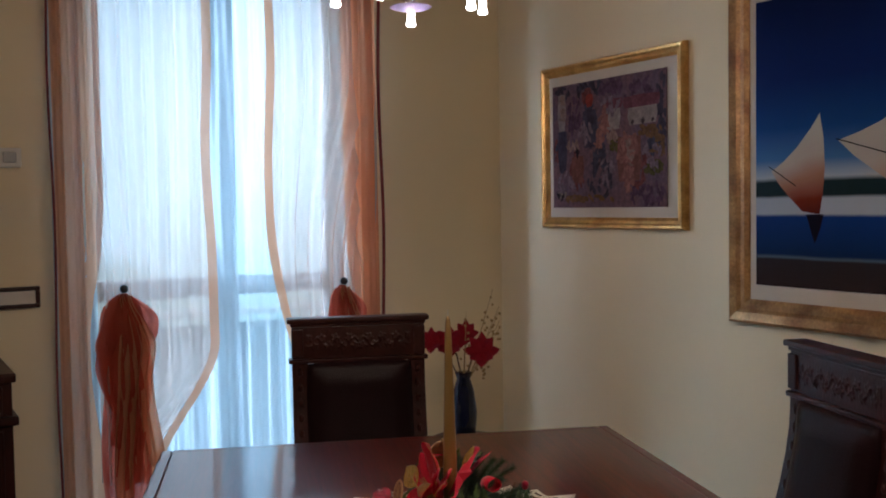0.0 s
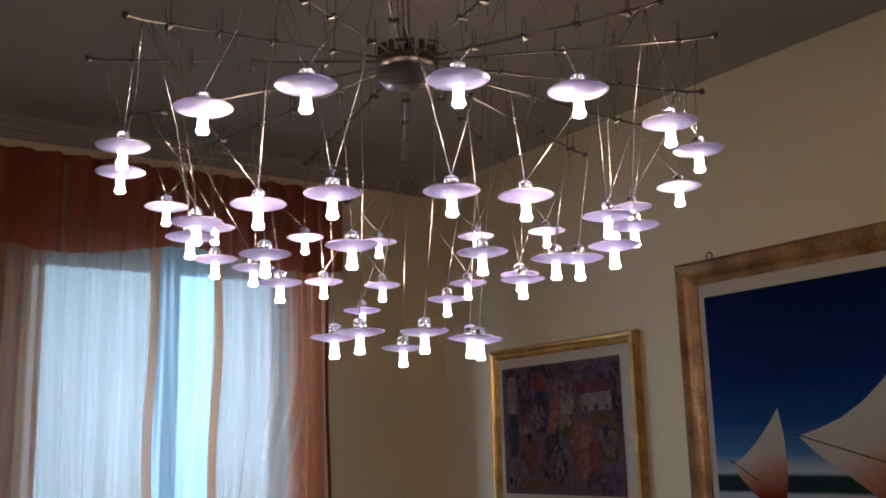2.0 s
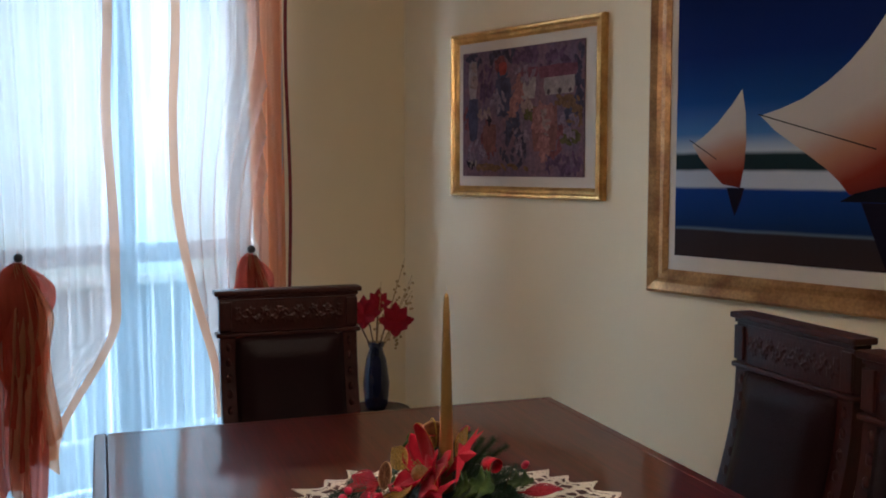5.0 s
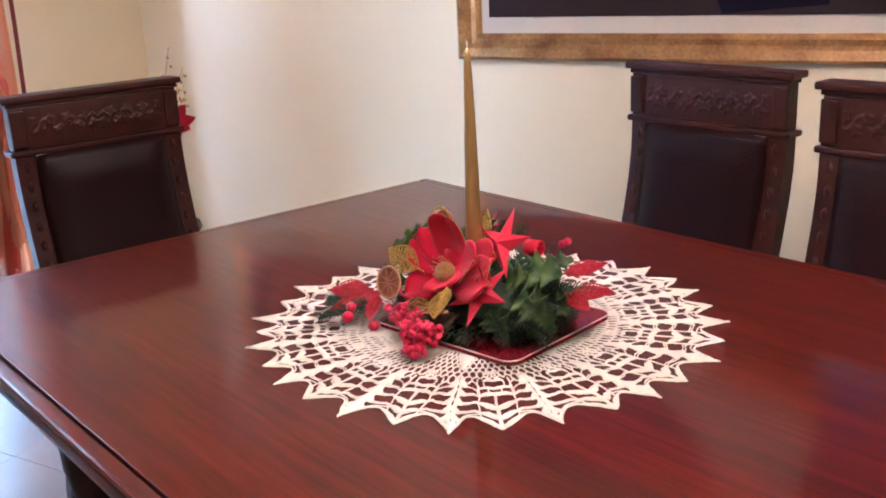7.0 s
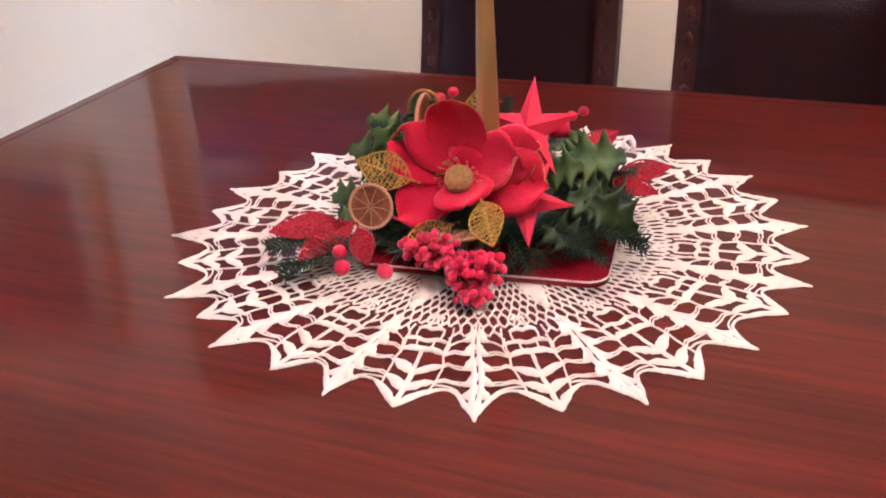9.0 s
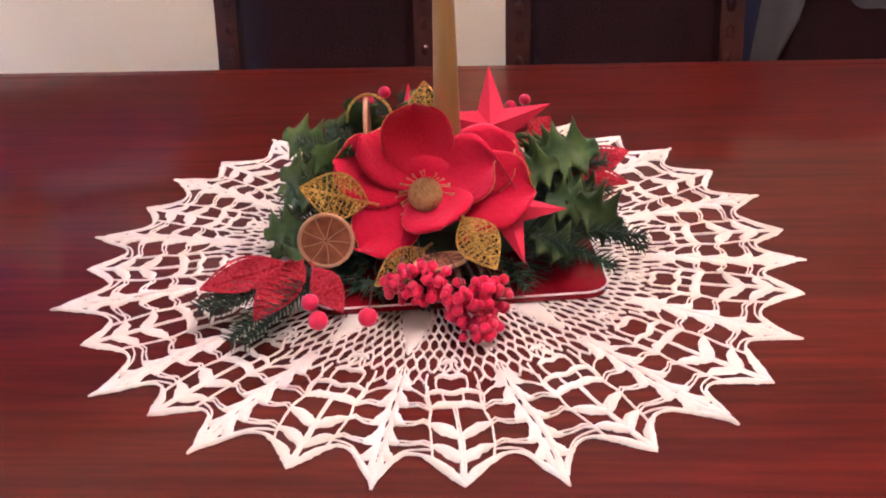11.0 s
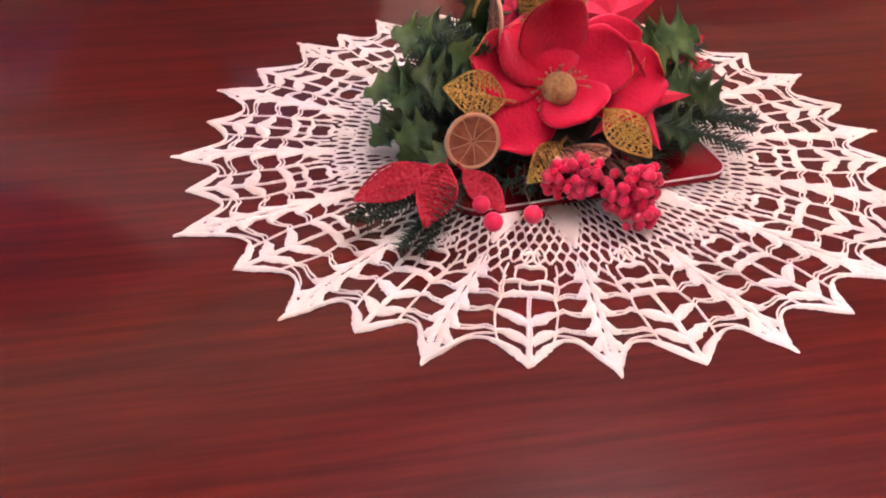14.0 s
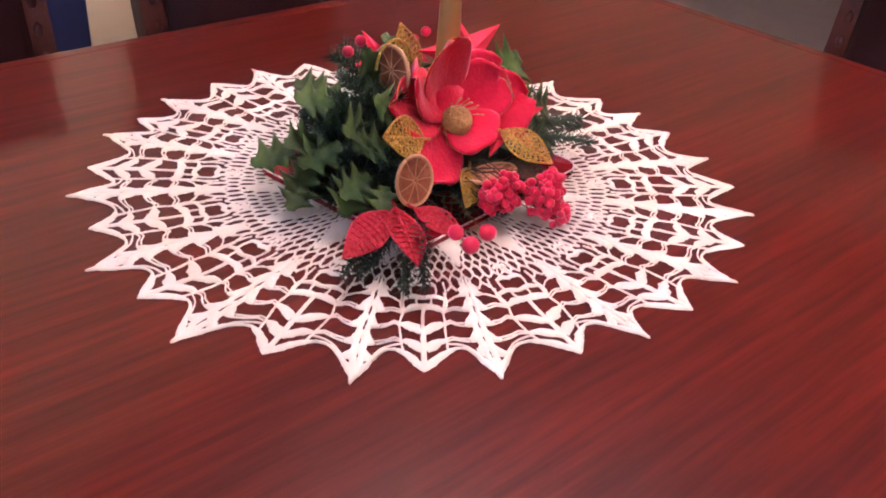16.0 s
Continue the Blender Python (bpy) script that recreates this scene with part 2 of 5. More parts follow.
def outline(bm, pts, thick, m=None):
    """A flat plate with the given outline in x, y, and a thickness in z."""
    vs = [bm.verts.new((x, y, 0)) for x, y in pts]
    fc = bm.faces.new(vs)
    r = bmesh.ops.extrude_face_region(bm, geom=[fc])["geom"]
    bmesh.ops.translate(bm, vec=(0, 0, thick), verts=[v for v in r if isinstance(v, bmesh.types.BMVert)])
    if m is not None:
        bmesh.ops.transform(bm, matrix=m, verts=bm.verts)
    return bm


B = bmesh.new

# ---- the room ----
EX, NY, WX, SY, CZ = 1.655, 2.345, -3.2, -4.4, 2.76
T = 0.25


def wall(name, boxes, label):
    bm = B()
    for lo, hi in boxes:
        box(bm, lo, hi)
    return tagged(part(name, bm, M_WALL), label, "wall", kind="structure")


wall("wall_north", [((WX - T, NY, 0), (WIN[0], NY + T, CZ)), ((WIN[1], NY, 0), (EX + T, NY + T, CZ)), ((WIN[0], NY, WIN[2]), (WIN[1], NY + T, CZ))],
     "cream plastered wall with a tall window opening")
wall("wall_east", [((EX, SY - T, 0), (EX + T, NY, CZ))], "cream plastered wall hung with two paintings")
wall("wall_west", [((WX - T, SY - T, 0), (WX, NY, CZ))], "plain cream plastered wall")
wall("wall_south", [((WX, SY - T, 0), (EX, SY, CZ))], "plain cream plastered wall")
tagged(part("ceiling", box(B(), (WX - T, SY - T, CZ), (EX + T, NY + T, CZ + 0.2)), M_CEIL), "plain off-white ceiling, its weak light put into a darker colour", "ceiling", kind="structure")
floor = tagged(part("floor", box(B(), (WX - T, SY - T, -0.2), (EX + T, NY + T, -0.006)), M_GROUT), "beige polished tile floor with thin joints", "floor", kind="structure")


def coving():
    bm = B()
    def bead(p, q, nx, ny):
        for k, (a, z0, z1) in enumerate(((0.06, CZ - 0.02, CZ - 0.001), (0.04, CZ - 0.045, CZ - 0.02), (0.02, CZ - 0.07, CZ - 0.045))):
            box(bm, (min(p[0], q[0]) + (nx < 0) * -a, min(p[1], q[1]) + (ny < 0) * -a, z0), (max(p[0], q[0]) + (nx > 0) * a, max(p[1], q[1]) + (ny > 0) * a, z1))
    bead((WX, NY - 0.001), (EX - 0.06, NY - 0.001), 0, -1)
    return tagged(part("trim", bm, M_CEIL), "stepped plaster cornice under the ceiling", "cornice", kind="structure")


coving()


def baseboard():
    bm = B()
    box(bm, (EX - 0.014, SY, 0), (EX - 0.001, NY, 0.075), 0.003)
    box(bm, (WX, NY - 0.014, 0), (WIN[0] - 0.02, NY - 0.001, 0.075), 0.003)
    box(bm, (WIN[1] + 0.02, NY - 0.014, 0), (EX - 0.015, NY - 0.001, 0.075), 0.003)
    return tagged(part("baseboard", bm, M_CARVED), "dark wooden skirting along the walls", "baseboard", kind="structure")


baseboard()


# ---- window ----
def french_window():
    x0, x1, top = WIN
    w = empty("window_1", pose(0, NY + 0.1, 0), "white framed French window with four panes", "window", kind="structure")
    bm = B()
    for lo, hi in (((x0, -0.04, 0), (x0 + 0.04, 0.04, top)), ((x1 - 0.04, -0.04, 0), (x1, 0.04, top)), ((x0 + 0.04, -0.04, top - 0.04), (x1 - 0.04, 0.04, top)),
                   ((x0 + 0.04, -0.04, 0), (x1 - 0.04, 0.04, 0.05))):
        box(bm, lo, hi, 0.004, 1)
    part("window_frame", bm, M_PVC, w)
    mid = 0.365
    for a, b in ((x0 + 0.042, mid - 0.001), (mid + 0.001, x1 - 0.042)):
        bm = B()
        box(bm, (a, -0.03, 0.052), (a + 0.055, 0.03, top - 0.042), 0.006, 1)
        box(bm, (b - 0.055, -0.03, 0.052), (b, 0.03, top - 0.042), 0.006, 1)
        for z0, z1 in ((0.052, 0.16), (1.02, 1.10), (top - 0.095, top - 0.042)):
            box(bm, (a + 0.055, -0.028, z0), (b - 0.055, 0.028, z1), 0.006, 1)
        leaf = part("sash", bm, M_PVC, w)
        for z0, z1 in ((0.16, 1.02), (1.10, top - 0.095)):
            p = part("pane", box(B(), (a + 0.053, -0.004, z0 - 0.002), (b - 0.053, 0.004, z1 + 0.002)), M_GLASS, leaf)
            p.visible_shadow = False
    part("sill", box(B(), (x0 - 0.0, 0.05, -0.03), (x1 + 0.0, 0.25, 0.0), 0.005), M_MOUNT, w)


french_window()


def backdrop():
    """Bright garden and sky far outside, out of focus."""
    m = bpy.data.materials.new("garden_and_sky")
    m.use_nodes = True
    nt = m.node_tree
    e = nt.nodes.new("ShaderNodeEmission")
    tc, n = nt.nodes.new("ShaderNodeTexCoord"), nt.nodes.new("ShaderNodeTexNoise")
    n.inputs["Scale"].default_value, n.inputs["Detail"].default_value = 0.9, 5
    nt.links.new(tc.outputs["Object"], n.inputs["Vector"])
    sep = nt.nodes.new("ShaderNodeSeparateXYZ")
    nt.links.new(tc.outputs["Object"], sep.inputs[0])
    add = nt.nodes.new("ShaderNodeMath")
    add.operation = "MULTIPLY_ADD"
    add.inputs[1].default_value = 2.6
    nt.links.new(n.outputs[0], add.inputs[0])
    nt.links.new(sep.outputs[2], add.inputs[2])
    r = nt.nodes.new("ShaderNodeValToRGB")
    r.color_ramp.elements[0].position, r.color_ramp.elements[0].color = 0.30, (0.05, 0.11, 0.09, 1)
    r.color_ramp.elements[1].position, r.color_ramp.elements[1].color = 0.62, (0.55, 0.85, 1.0, 1)
    x = r.color_ramp.elements.new(0.45)
    x.color = (0.28, 0.42, 0.40, 1)
    mr = nt.nodes.new("ShaderNodeMapRange")
    mr.inputs[1].default_value, mr.inputs[2].default_value = -2.0, 6.0
    nt.links.new(add.outputs[0], mr.inputs[0])
    nt.links.new(mr.outputs[0], r.inputs[0])
    nt.links.new(r.outputs[0], e.inputs[0])
    e.inputs[1].default_value = 1.9
    nt.links.new(e.outputs[0], nt.nodes["Material Output"].inputs[0])
    bm = B()
    sheet(bm, lambda u, v: (-9 + 20 * u, 10 + 1.5 * math.sin(math.pi * u), -3 + 11 * v), 12, 1)
    tagged(part("backdrop", bm, m), "bright blurred garden under a pale sky", "backdrop", kind="structure")
    tagged(part("ground", box(B(), (-9, NY + T + 0.01, -0.3), (11, 11, -0.12)), mat("terrace_paving", (0.06, 0.065, 0.06), 0.9, scale=2)), "pale paved terrace outside", "ground", kind="structure")


backdrop()


def balcony_railing():
    r = empty("balcony_railing", pose(0, NY + 1.3, -0.12), "white metal railing along the terrace outside", "railing")
    m = mat("white_metal_paint", (0.75, 0.77, 0.78), 0.4, scale=6)
    part("top_rail", box(B(), (-1.6, -0.02, 0.92), (2.0, 0.02, 0.96), 0.006), m, r)
    part("lower_rail", box(B(), (-1.6, -0.012, 0.12), (2.0, 0.012, 0.145), 0.004), m, r)
    for x in (-1.58, 0.2, 1.98):
        part("post", box(B(), (x - 0.018, -0.018, 0), (x + 0.018, 0.018, 0.9199), 0.003), m, r)
    bar = None
    for k in range(32):
        x = -1.47 + 0.107 * k
        if abs(x - 0.2) > 0.03:
            bar = again(bar, pose(x, 0, 0)) if bar else part("baluster", tube(B(), [(0, 0, 0.1455), (0, 0, 0.9199)], 0.008, 8), m, r, m=pose(x, 0, 0))


balcony_railing()


# ---- curtains ----
def smooth01(x):
    x = max(0.0, min(1.0, x))
    return x * x * (3 - 2 * x)


def folds(x, z, amp, freq, ph):
    return amp * (math.sin(freq * x + ph + 0.5 * math.sin(1.7 * z)) + 0.4 * math.sin(2.3 * freq * x + 1.3 * ph + 0.8 * z))


def curtains():
    # white voile close to the glass
    def voile(u, v):
        x, z = WIN[0] - 0.07 + (WIN[1] - WIN[0] + 0.14) * u, 2.5 - 2.48 * v
        return (x, NY - 0.055 + folds(x + 0.02 * math.sin(2.3 * z), z, 0.022, 44, 0) + 0.009 * math.sin(150 * x + 2 * z), z)
    v = empty("voile_curtain", pose(0, 0, 0), "thin white voile curtain hanging in the window", "curtain")
    part("cloth", sheet(B(), voile, 190, 30), M_VOILE, v, smooth=True)

    def inner_left(z):
        return 0.232 - 0.24 * smooth01((0.88 - z) / 0.48) + 0.015 * math.sin(3 * z)

    def inner_right(z):
        return 0.468 + 0.16 * smooth01((1.35 - z) / 0.9) + 0.012 * math.sin(3 * z + 1)

    for side, outer, inner, tie, low in ((-1, -0.305, inner_left, (-0.096, 1.078), 0.38), (1, 0.978, inner_right, (0.764, 1.062), 0.43)):
        c = empty("organza_curtain", pose(0, 0, 0), "orange organza curtain tied back with a knotted bow", "curtain", "window curtains")

        def cloth(u, v):
            z = 2.58 - (2.58 - low) * v
            a, b = (outer + side * -0.13), inner(z)
            x = a + (b - a) * u
            pull = smooth01((1.9 - z) / 0.8) * 0.35 * (1 - u)
            return (x, NY - 0.135 + folds(x * (1 + pull), z, 0.017 + 0.009 * (1 - u), 68, side) - 0.03 * math.sin(math.pi * v), z)
        part("cloth", sheet(B(), cloth, 130, 44), M_CURT, c, smooth=True)

        def edge(u, v):
            z = 2.58 - 2.52 * v
            a = outer - side * 0.17 * (1 - 0.35 * smooth01((1.4 - z) / 0.5) * smooth01((z - 0.2) / 0.6))
            x = outer + (a - outer) * u
            return (x, NY - 0.10 + folds(x, z, 0.020, 95, 2 + side), z)
        part("gathered_edge", sheet(B(), edge, 60, 40), M_HEM if side < 0 else M_CURTD, c, "densely gathered rust orange cloth", smooth=True)

        def border(u, v):
            z = 2.58 - 2.52 * u
            return (outer + side * (0.002 + 0.010 * v) + 0.004 * math.sin(6 * z), NY - 0.105 - 0.01 * v + 0.006 * math.sin(4 * z), z)
        part("border", sheet(B(), border, 40, 2), M_BORDER, c, "narrow dark maroon border", smooth=True)

        def hem(u, v):
            z = 2.50 - (2.50 - low) * u
            return (inner(z) + (v - 0.5) * 0.035, NY - 0.168 + 0.012 * math.sin(9 * z) - 0.03 * math.sin(math.pi * u), z)
        part("hem", sheet(B(), hem, 60, 3), M_HEM, c, smooth=True)

        size = 1.0 if side < 0 else 0.8
        for k in range(7):
            fan, ln, wide = (k - 3) * 0.024 * size, (0.42, 0.66, 0.55, 0.74, 0.60, 0.70, 0.38)[k], (0.062 + 0.012 * (k % 3)) * size

            def strip_cloth(u, v):
                t = 1 - min(1.0, v / 0.24)
                s = max(0.0, 1 - t * t) ** 0.8
                x = tie[0] + fan * s * (1 - 0.40 * smooth01((v - 0.38) / 0.3)) + (u - 0.5) * wide * (0.30 + 0.70 * s) * (1 - 0.35 * smooth01((v - 0.4) / 0.3)) + 0.018 * math.sin(7 * v + 2 * k) * s
                y = NY - 0.175 - 0.055 * math.sin(math.pi * min(1, v / 0.42)) * (1 - abs(k - 3) / 5) - 0.006 * (k % 3) + 0.008 * math.sin(9 * u + 4 * v + k)
                return (x, y, tie[1] - 0.006 - ln * v + 0.010 * math.sin(5 * k) * s - 0.03 * (u - 0.5) * s * math.sin(k))
            part("bow_tail", sheet(B(), strip_cloth, 10, 34), M_BOW, c, "rust red bow end hanging in folds", smooth=True)
        for k in range(5):
            # sheer ends that fall from the knot in front of the cloth
            drift, ln, wide = (-0.045, 0.040, 0.015, -0.02, 0.070)[k] * size, (0.80, 0.72, 0.86, 0.78, 0.60)[k], (0.08, 0.09, 0.08, 0.07, 0.06)[k] * size

            def fall(u, v):
                s = smooth01(v / 0.35)
                x = tie[0] + drift * s - side * 0.02 * v + (u - 0.5) * wide * (0.25 + 0.75 * s) + 0.014 * math.sin(6 * v + 1.9 * k)
                y = NY - 0.160 - 0.010 * k + 0.012 * math.sin(14 * u + 3 * v + k) - 0.03 * math.sin(math.pi * min(1, v / 0.5))
                return (x, y, tie[1] - 0.01 - ln * v + 0.03 * math.sin(3 * u + k) * v)
            part("bow_tail", sheet(B(), fall, 14, 30), M_BOW if k in (0, 2) else M_HEM, c, "sheer orange bow end hanging in folds", smooth=True)
        bm = B()
        bmesh.ops.create_icosphere(bm, subdivisions=2, radius=0.016)
        part("knob", bm, M_BLACK, c, "dark round holdback knob", smooth=True, m=pose(tie[0], NY - 0.2, tie[1] + 0.012))

    def valance(u, v):
        x, z = -0.335 + 1.345 * u, 2.61 - (0.33 + 0.03 * math.sin(9 * u)) * v
        return (x, NY - 0.175 + folds(x, z, 0.016, 60, 1), z)
    p = empty("valance", pose(0, 0, 0), "gathered rust red valance above the window", "curtain")
    part("cloth", sheet(B(), valance, 150, 10), M_VALANCE, p, smooth=True)
    r = empty("curtain_rod", pose(0, NY - 0.12, 2.60), "dark wooden curtain pole on the wall", "curtain rod")
    part("pole", tube(B(), [(-0.42, 0, 0), (1.08, 0, 0)], 0.014, 12), M_CARVED, r)
    for x in (-0.42, 1.08):
        bm = B()
        bmesh.ops.create_icosphere(bm, subdivisions=2, radius=0.024)
        part("finial", bm, M_CARVED, r, m=pose(x, 0, 0))
    for x in (-0.37, 1.03):
        part("bracket", box(B(), (x - 0.01, 0.0, -0.02), (x + 0.01, 0.119, 0.01), 0.002), M_CARVED, r)


curtains()


# ---- table ----
TROT = -20.0
TM = pose(0, 0, 0, 0, 0, TROT)
TZ = 0.78


def dining_table():
    t = empty("dining_table", TM, "long polished mahogany dining table with moulded edge", "table")
    x0, x1, y0, y1 = -0.59, 0.563, -0.798, 0.811
    bm = B()
    box(bm, (x0 + 0.0292, y0 + 0.0292, TZ - 0.026), (x1 - 0.0292, y1 - 0.0292, TZ), 0.0025, 2)
    part("tabletop", bm, M_MAHOG, t)
    bm = B()
    for lo, hi in (((x0, y0, TZ - 0.028), (x0 + 0.0285, y1, TZ - 0.0015)), ((x1 - 0.0285, y0, TZ - 0.028), (x1, y1, TZ - 0.0015)),
                   ((x0 + 0.0286, y0, TZ - 0.028), (x1 - 0.0286, y0 + 0.0285, TZ - 0.0015)), ((x0 + 0.0286, y1 - 0.0285, TZ - 0.028), (x1 - 0.0286, y1, TZ - 0.0015))):
        box(bm, lo, hi, 0.007, 3)
    part("lip", bm, M_MAHOG, t, "rounded lip round the top")
    part("edge_moulding", box(B(), (x0 + 0.012, y0 + 0.012, TZ - 0.052), (x1 - 0.012, y1 - 0.012, TZ - 0.0281), 0.010, 3), M_MAHOG, t)
    for lo, hi in (((x0 + 0.08, y0 + 0.1, TZ - 0.13), (x0 + 0.105, y1 - 0.1, TZ - 0.0522)), ((x1 - 0.105, y0 + 0.1, TZ - 0.15), (x1 - 0.08, y1 - 0.1, TZ - 0.0522)),
                   ((x0 + 0.1051, y0 + 0.1, TZ - 0.15), (x1 - 0.1051, y0 + 0.125, TZ - 0.0522)), ((x0 + 0.1051, y1 - 0.125, TZ - 0.15), (x1 - 0.1051, y1 - 0.1, TZ - 0.0522))):
        part("apron", box(B(), lo, hi, 0.003), M_MAHOG, t)
    prof = [(0.030, 0.0), (0.036, 0.03), (0.022, 0.06), (0.026, 0.14), (0.034, 0.28), (0.028, 0.36), (0.044, 0.40), (0.056, 0.46), (0.058, 0.52), (0.048, 0.57), (0.030, 0.60), (0.042, 0.62), (0.046, 0.635), (0.040, 0.65), (0.040, 0.727)]
    leg = part("leg", lathe(B(), prof, 20), M_CARVED, t, smooth=True, m=pose(x0 + 0.20, y0 + 0.20, 0))
    for x, y in ((x1 - 0.20, y0 + 0.20), (x0 + 0.20, y1 - 0.20), (x1 - 0.20, y1 - 0.20)):
        again(leg, pose(x, y, 0))


dining_table()


# ---- chairs ----
def dining_chair(m):
    """Back towards -y, origin on the floor under the crest; width 0.42, crest at 1.045."""
    c = empty("dining_chair", m, "carved dark wood dining chair with nailed brown leather back", "chair", "chairs round the table")
    # crest rail: cornice, frieze and bead
    bm = B()
    w = 0.197
    box(bm, (-w, -0.018, 0.925), (w, 0.018, 1.020), 0.003)
    box(bm, (-w - 0.004, -0.022, 1.0202), (w + 0.004, 0.022, 1.030), 0.003)
    box(bm, (-w - 0.014, -0.03, 1.0302), (w + 0.014, 0.03, 1.045), 0.005, 3)
    box(bm, (-w - 0.010, -0.026, 0.912), (w + 0.010, 0.026, 0.9248), 0.005, 3)
    part("crest_rail", bm, M_CARVED, c)
    # carving on the frieze
    bm = B()
    def relief(u, v):
        x, z = -0.162 + 0.324 * u, 0.934 + 0.078 * v
        q = abs(2 * u - 1)
        band = math.sin(math.pi * v) ** 0.6 * smooth01((1 - q) * 12)
        w = (v - 0.5) * 0.078
        h = 0.0
        for n in range(8):
            # curling leaves on both sides of a wavy stem
            cx, cz = 0.010 + 0.020 * n, 0.012 * (1 if n % 2 else -1)
            dx, dz = q * 0.162 - cx, w - cz
            r, t = math.hypot(dx, dz), math.atan2(dz, dx)
            h = max(h, math.exp(-((r - 0.0075 - 0.0026 * math.cos(5 * t + n)) / 0.0030) ** 2), 0.8 * math.exp(-(r / 0.0042) ** 2))
        vine = math.exp(-((w - 0.013 * math.sin(116 * q * 0.162)) / 0.0030) ** 2)
        return (x, 0.0185 + band * (0.0010 + 0.0028 * h + 0.0020 * vine), z)
    sheet(bm, relief, 150, 34)
    part("carving", bm, M_CARVED, c, "scrolling leaf carving", smooth=True)
    for s in (-1, 1):
        part("corner_block", box(B(), (s * 0.181 - 0.017, 0.0181, 0.932), (s * 0.181 + 0.017, 0.025, 1.014), 0.003), M_CARVED, c)
    # posts, carried down as back legs
    bm = B()
    def post(u, v):
        z = 0.911 * (1 - v)
        y = -0.0 + 0.10 * smooth01((0.9 - z) / 0.55) - 0.13 * smooth01((0.42 - z) / 0.42)
        a = 2 * math.pi * u
        q = max(abs(math.cos(a)), abs(math.sin(a)))
        return (0.023 * math.cos(a) / q, y + 0.018 * math.sin(a) / q, z)
    sheet(bm, post, 8, 14)
    p = part("post", bm, M_CARVED, c, m=pose(-0.174, 0, 0))
    again(p, pose(0.174, 0, 0))
    def back_y(z):
        return 0.10 * smooth01((0.9 - z) / 0.55)
    # leather panel
    bm = B()
    def pad(u, v):
        x, z = -0.149 + 0.298 * u, 0.908 - 0.335 * v
        e = min(u, 1 - u, v, 1 - v)
        return (x, back_y(z) + 0.008 + 0.020 * smooth01(e / 0.16), z)
    sheet(bm, pad, 16, 16, -0.02)
    part("backrest", bm, M_LEATHER, c, "padded dark brown leather", smooth=True)
    part("lower_rail", box(B(), (-0.150, back_y(0.55) - 0.016, 0.53), (0.150, back_y(0.55) + 0.016, 0.572), 0.004), M_CARVED, c)
    bm = B()
    bmesh.ops.create_uvsphere(bm, u_segments=8, v_segments=5, radius=0.0058)
    bmesh.ops.scale(bm, vec=(1, 0.6, 1), verts=bm.verts)
    spots = [(-0.143, 0.895 - 0.045 * k) for k in range(8)] + [(0.143, 0.895 - 0.045 * k) for k in range(8)] + [(-0.107 + 0.043 * k, 0.902) for k in range(6)]
    nail = None
    for x, z in spots:
        mm = pose(x, back_y(z) + 0.019, z)
        nail = again(nail, mm) if nail else part("nail", bm, M_NAIL, c, "domed bronze nail", smooth=True, m=mm)
    # relief rosettes up the posts
    bm = B()
    bmesh.ops.create_icosphere(bm, subdivisions=1, radius=0.010)
    bmesh.ops.scale(bm, vec=(0.9, 0.55, 1.5), verts=bm.verts)
    bead = None
    for s in (-1, 1):
        for k in range(8):
            z = 0.885 - 0.044 * k
            mm = pose(s * 0.174, back_y(z) + 0.018, z)
            bead = again(bead, mm) if bead else part("leaf_carving", bm, M_CARVED, c, smooth=True, m=mm)
    # seat
    part("seat_frame", box(B(), (-0.205, 0.085, 0.385), (0.205, 0.50, 0.445), 0.008, 2), M_CARVED, c)
    bm = B()
    box(bm, (-0.195, 0.12, 0.4452), (0.195, 0.495, 0.482), 0.016, 3)
    part("seat", bm, M_LEATHER, c, "padded dark brown leather seat", smooth=False)
    prof = [(0.018, 0), (0.022, 0.03), (0.016, 0.06), (0.026, 0.16), (0.016, 0.25), (0.026, 0.28), (0.026, 0.384)]
    leg = part("front_leg", lathe(B(), prof, 14), M_CARVED, c, smooth=True, m=pose(-0.172, 0.465, 0))
    again(leg, pose(0.172, 0.465, 0))
    part("stretcher", tube(B(), [(-0.15, 0.465, 0.1), (0.15, 0.465, 0.1)], 0.012, 8), M_CARVED, c)
    return c


def at_table(lx, ly, turn):
    return TM @ pose(lx, ly, 0, 0, 0, turn)


chair = dining_chair(at_table(0.897, 0.238, 90))
copy_thing(chair, at_table(0.815, -0.275, 90))
copy_thing(chair, at_table(-0.058, 1.252, 180))
copy_thing(chair, at_table(-0.095, -1.12, 0))



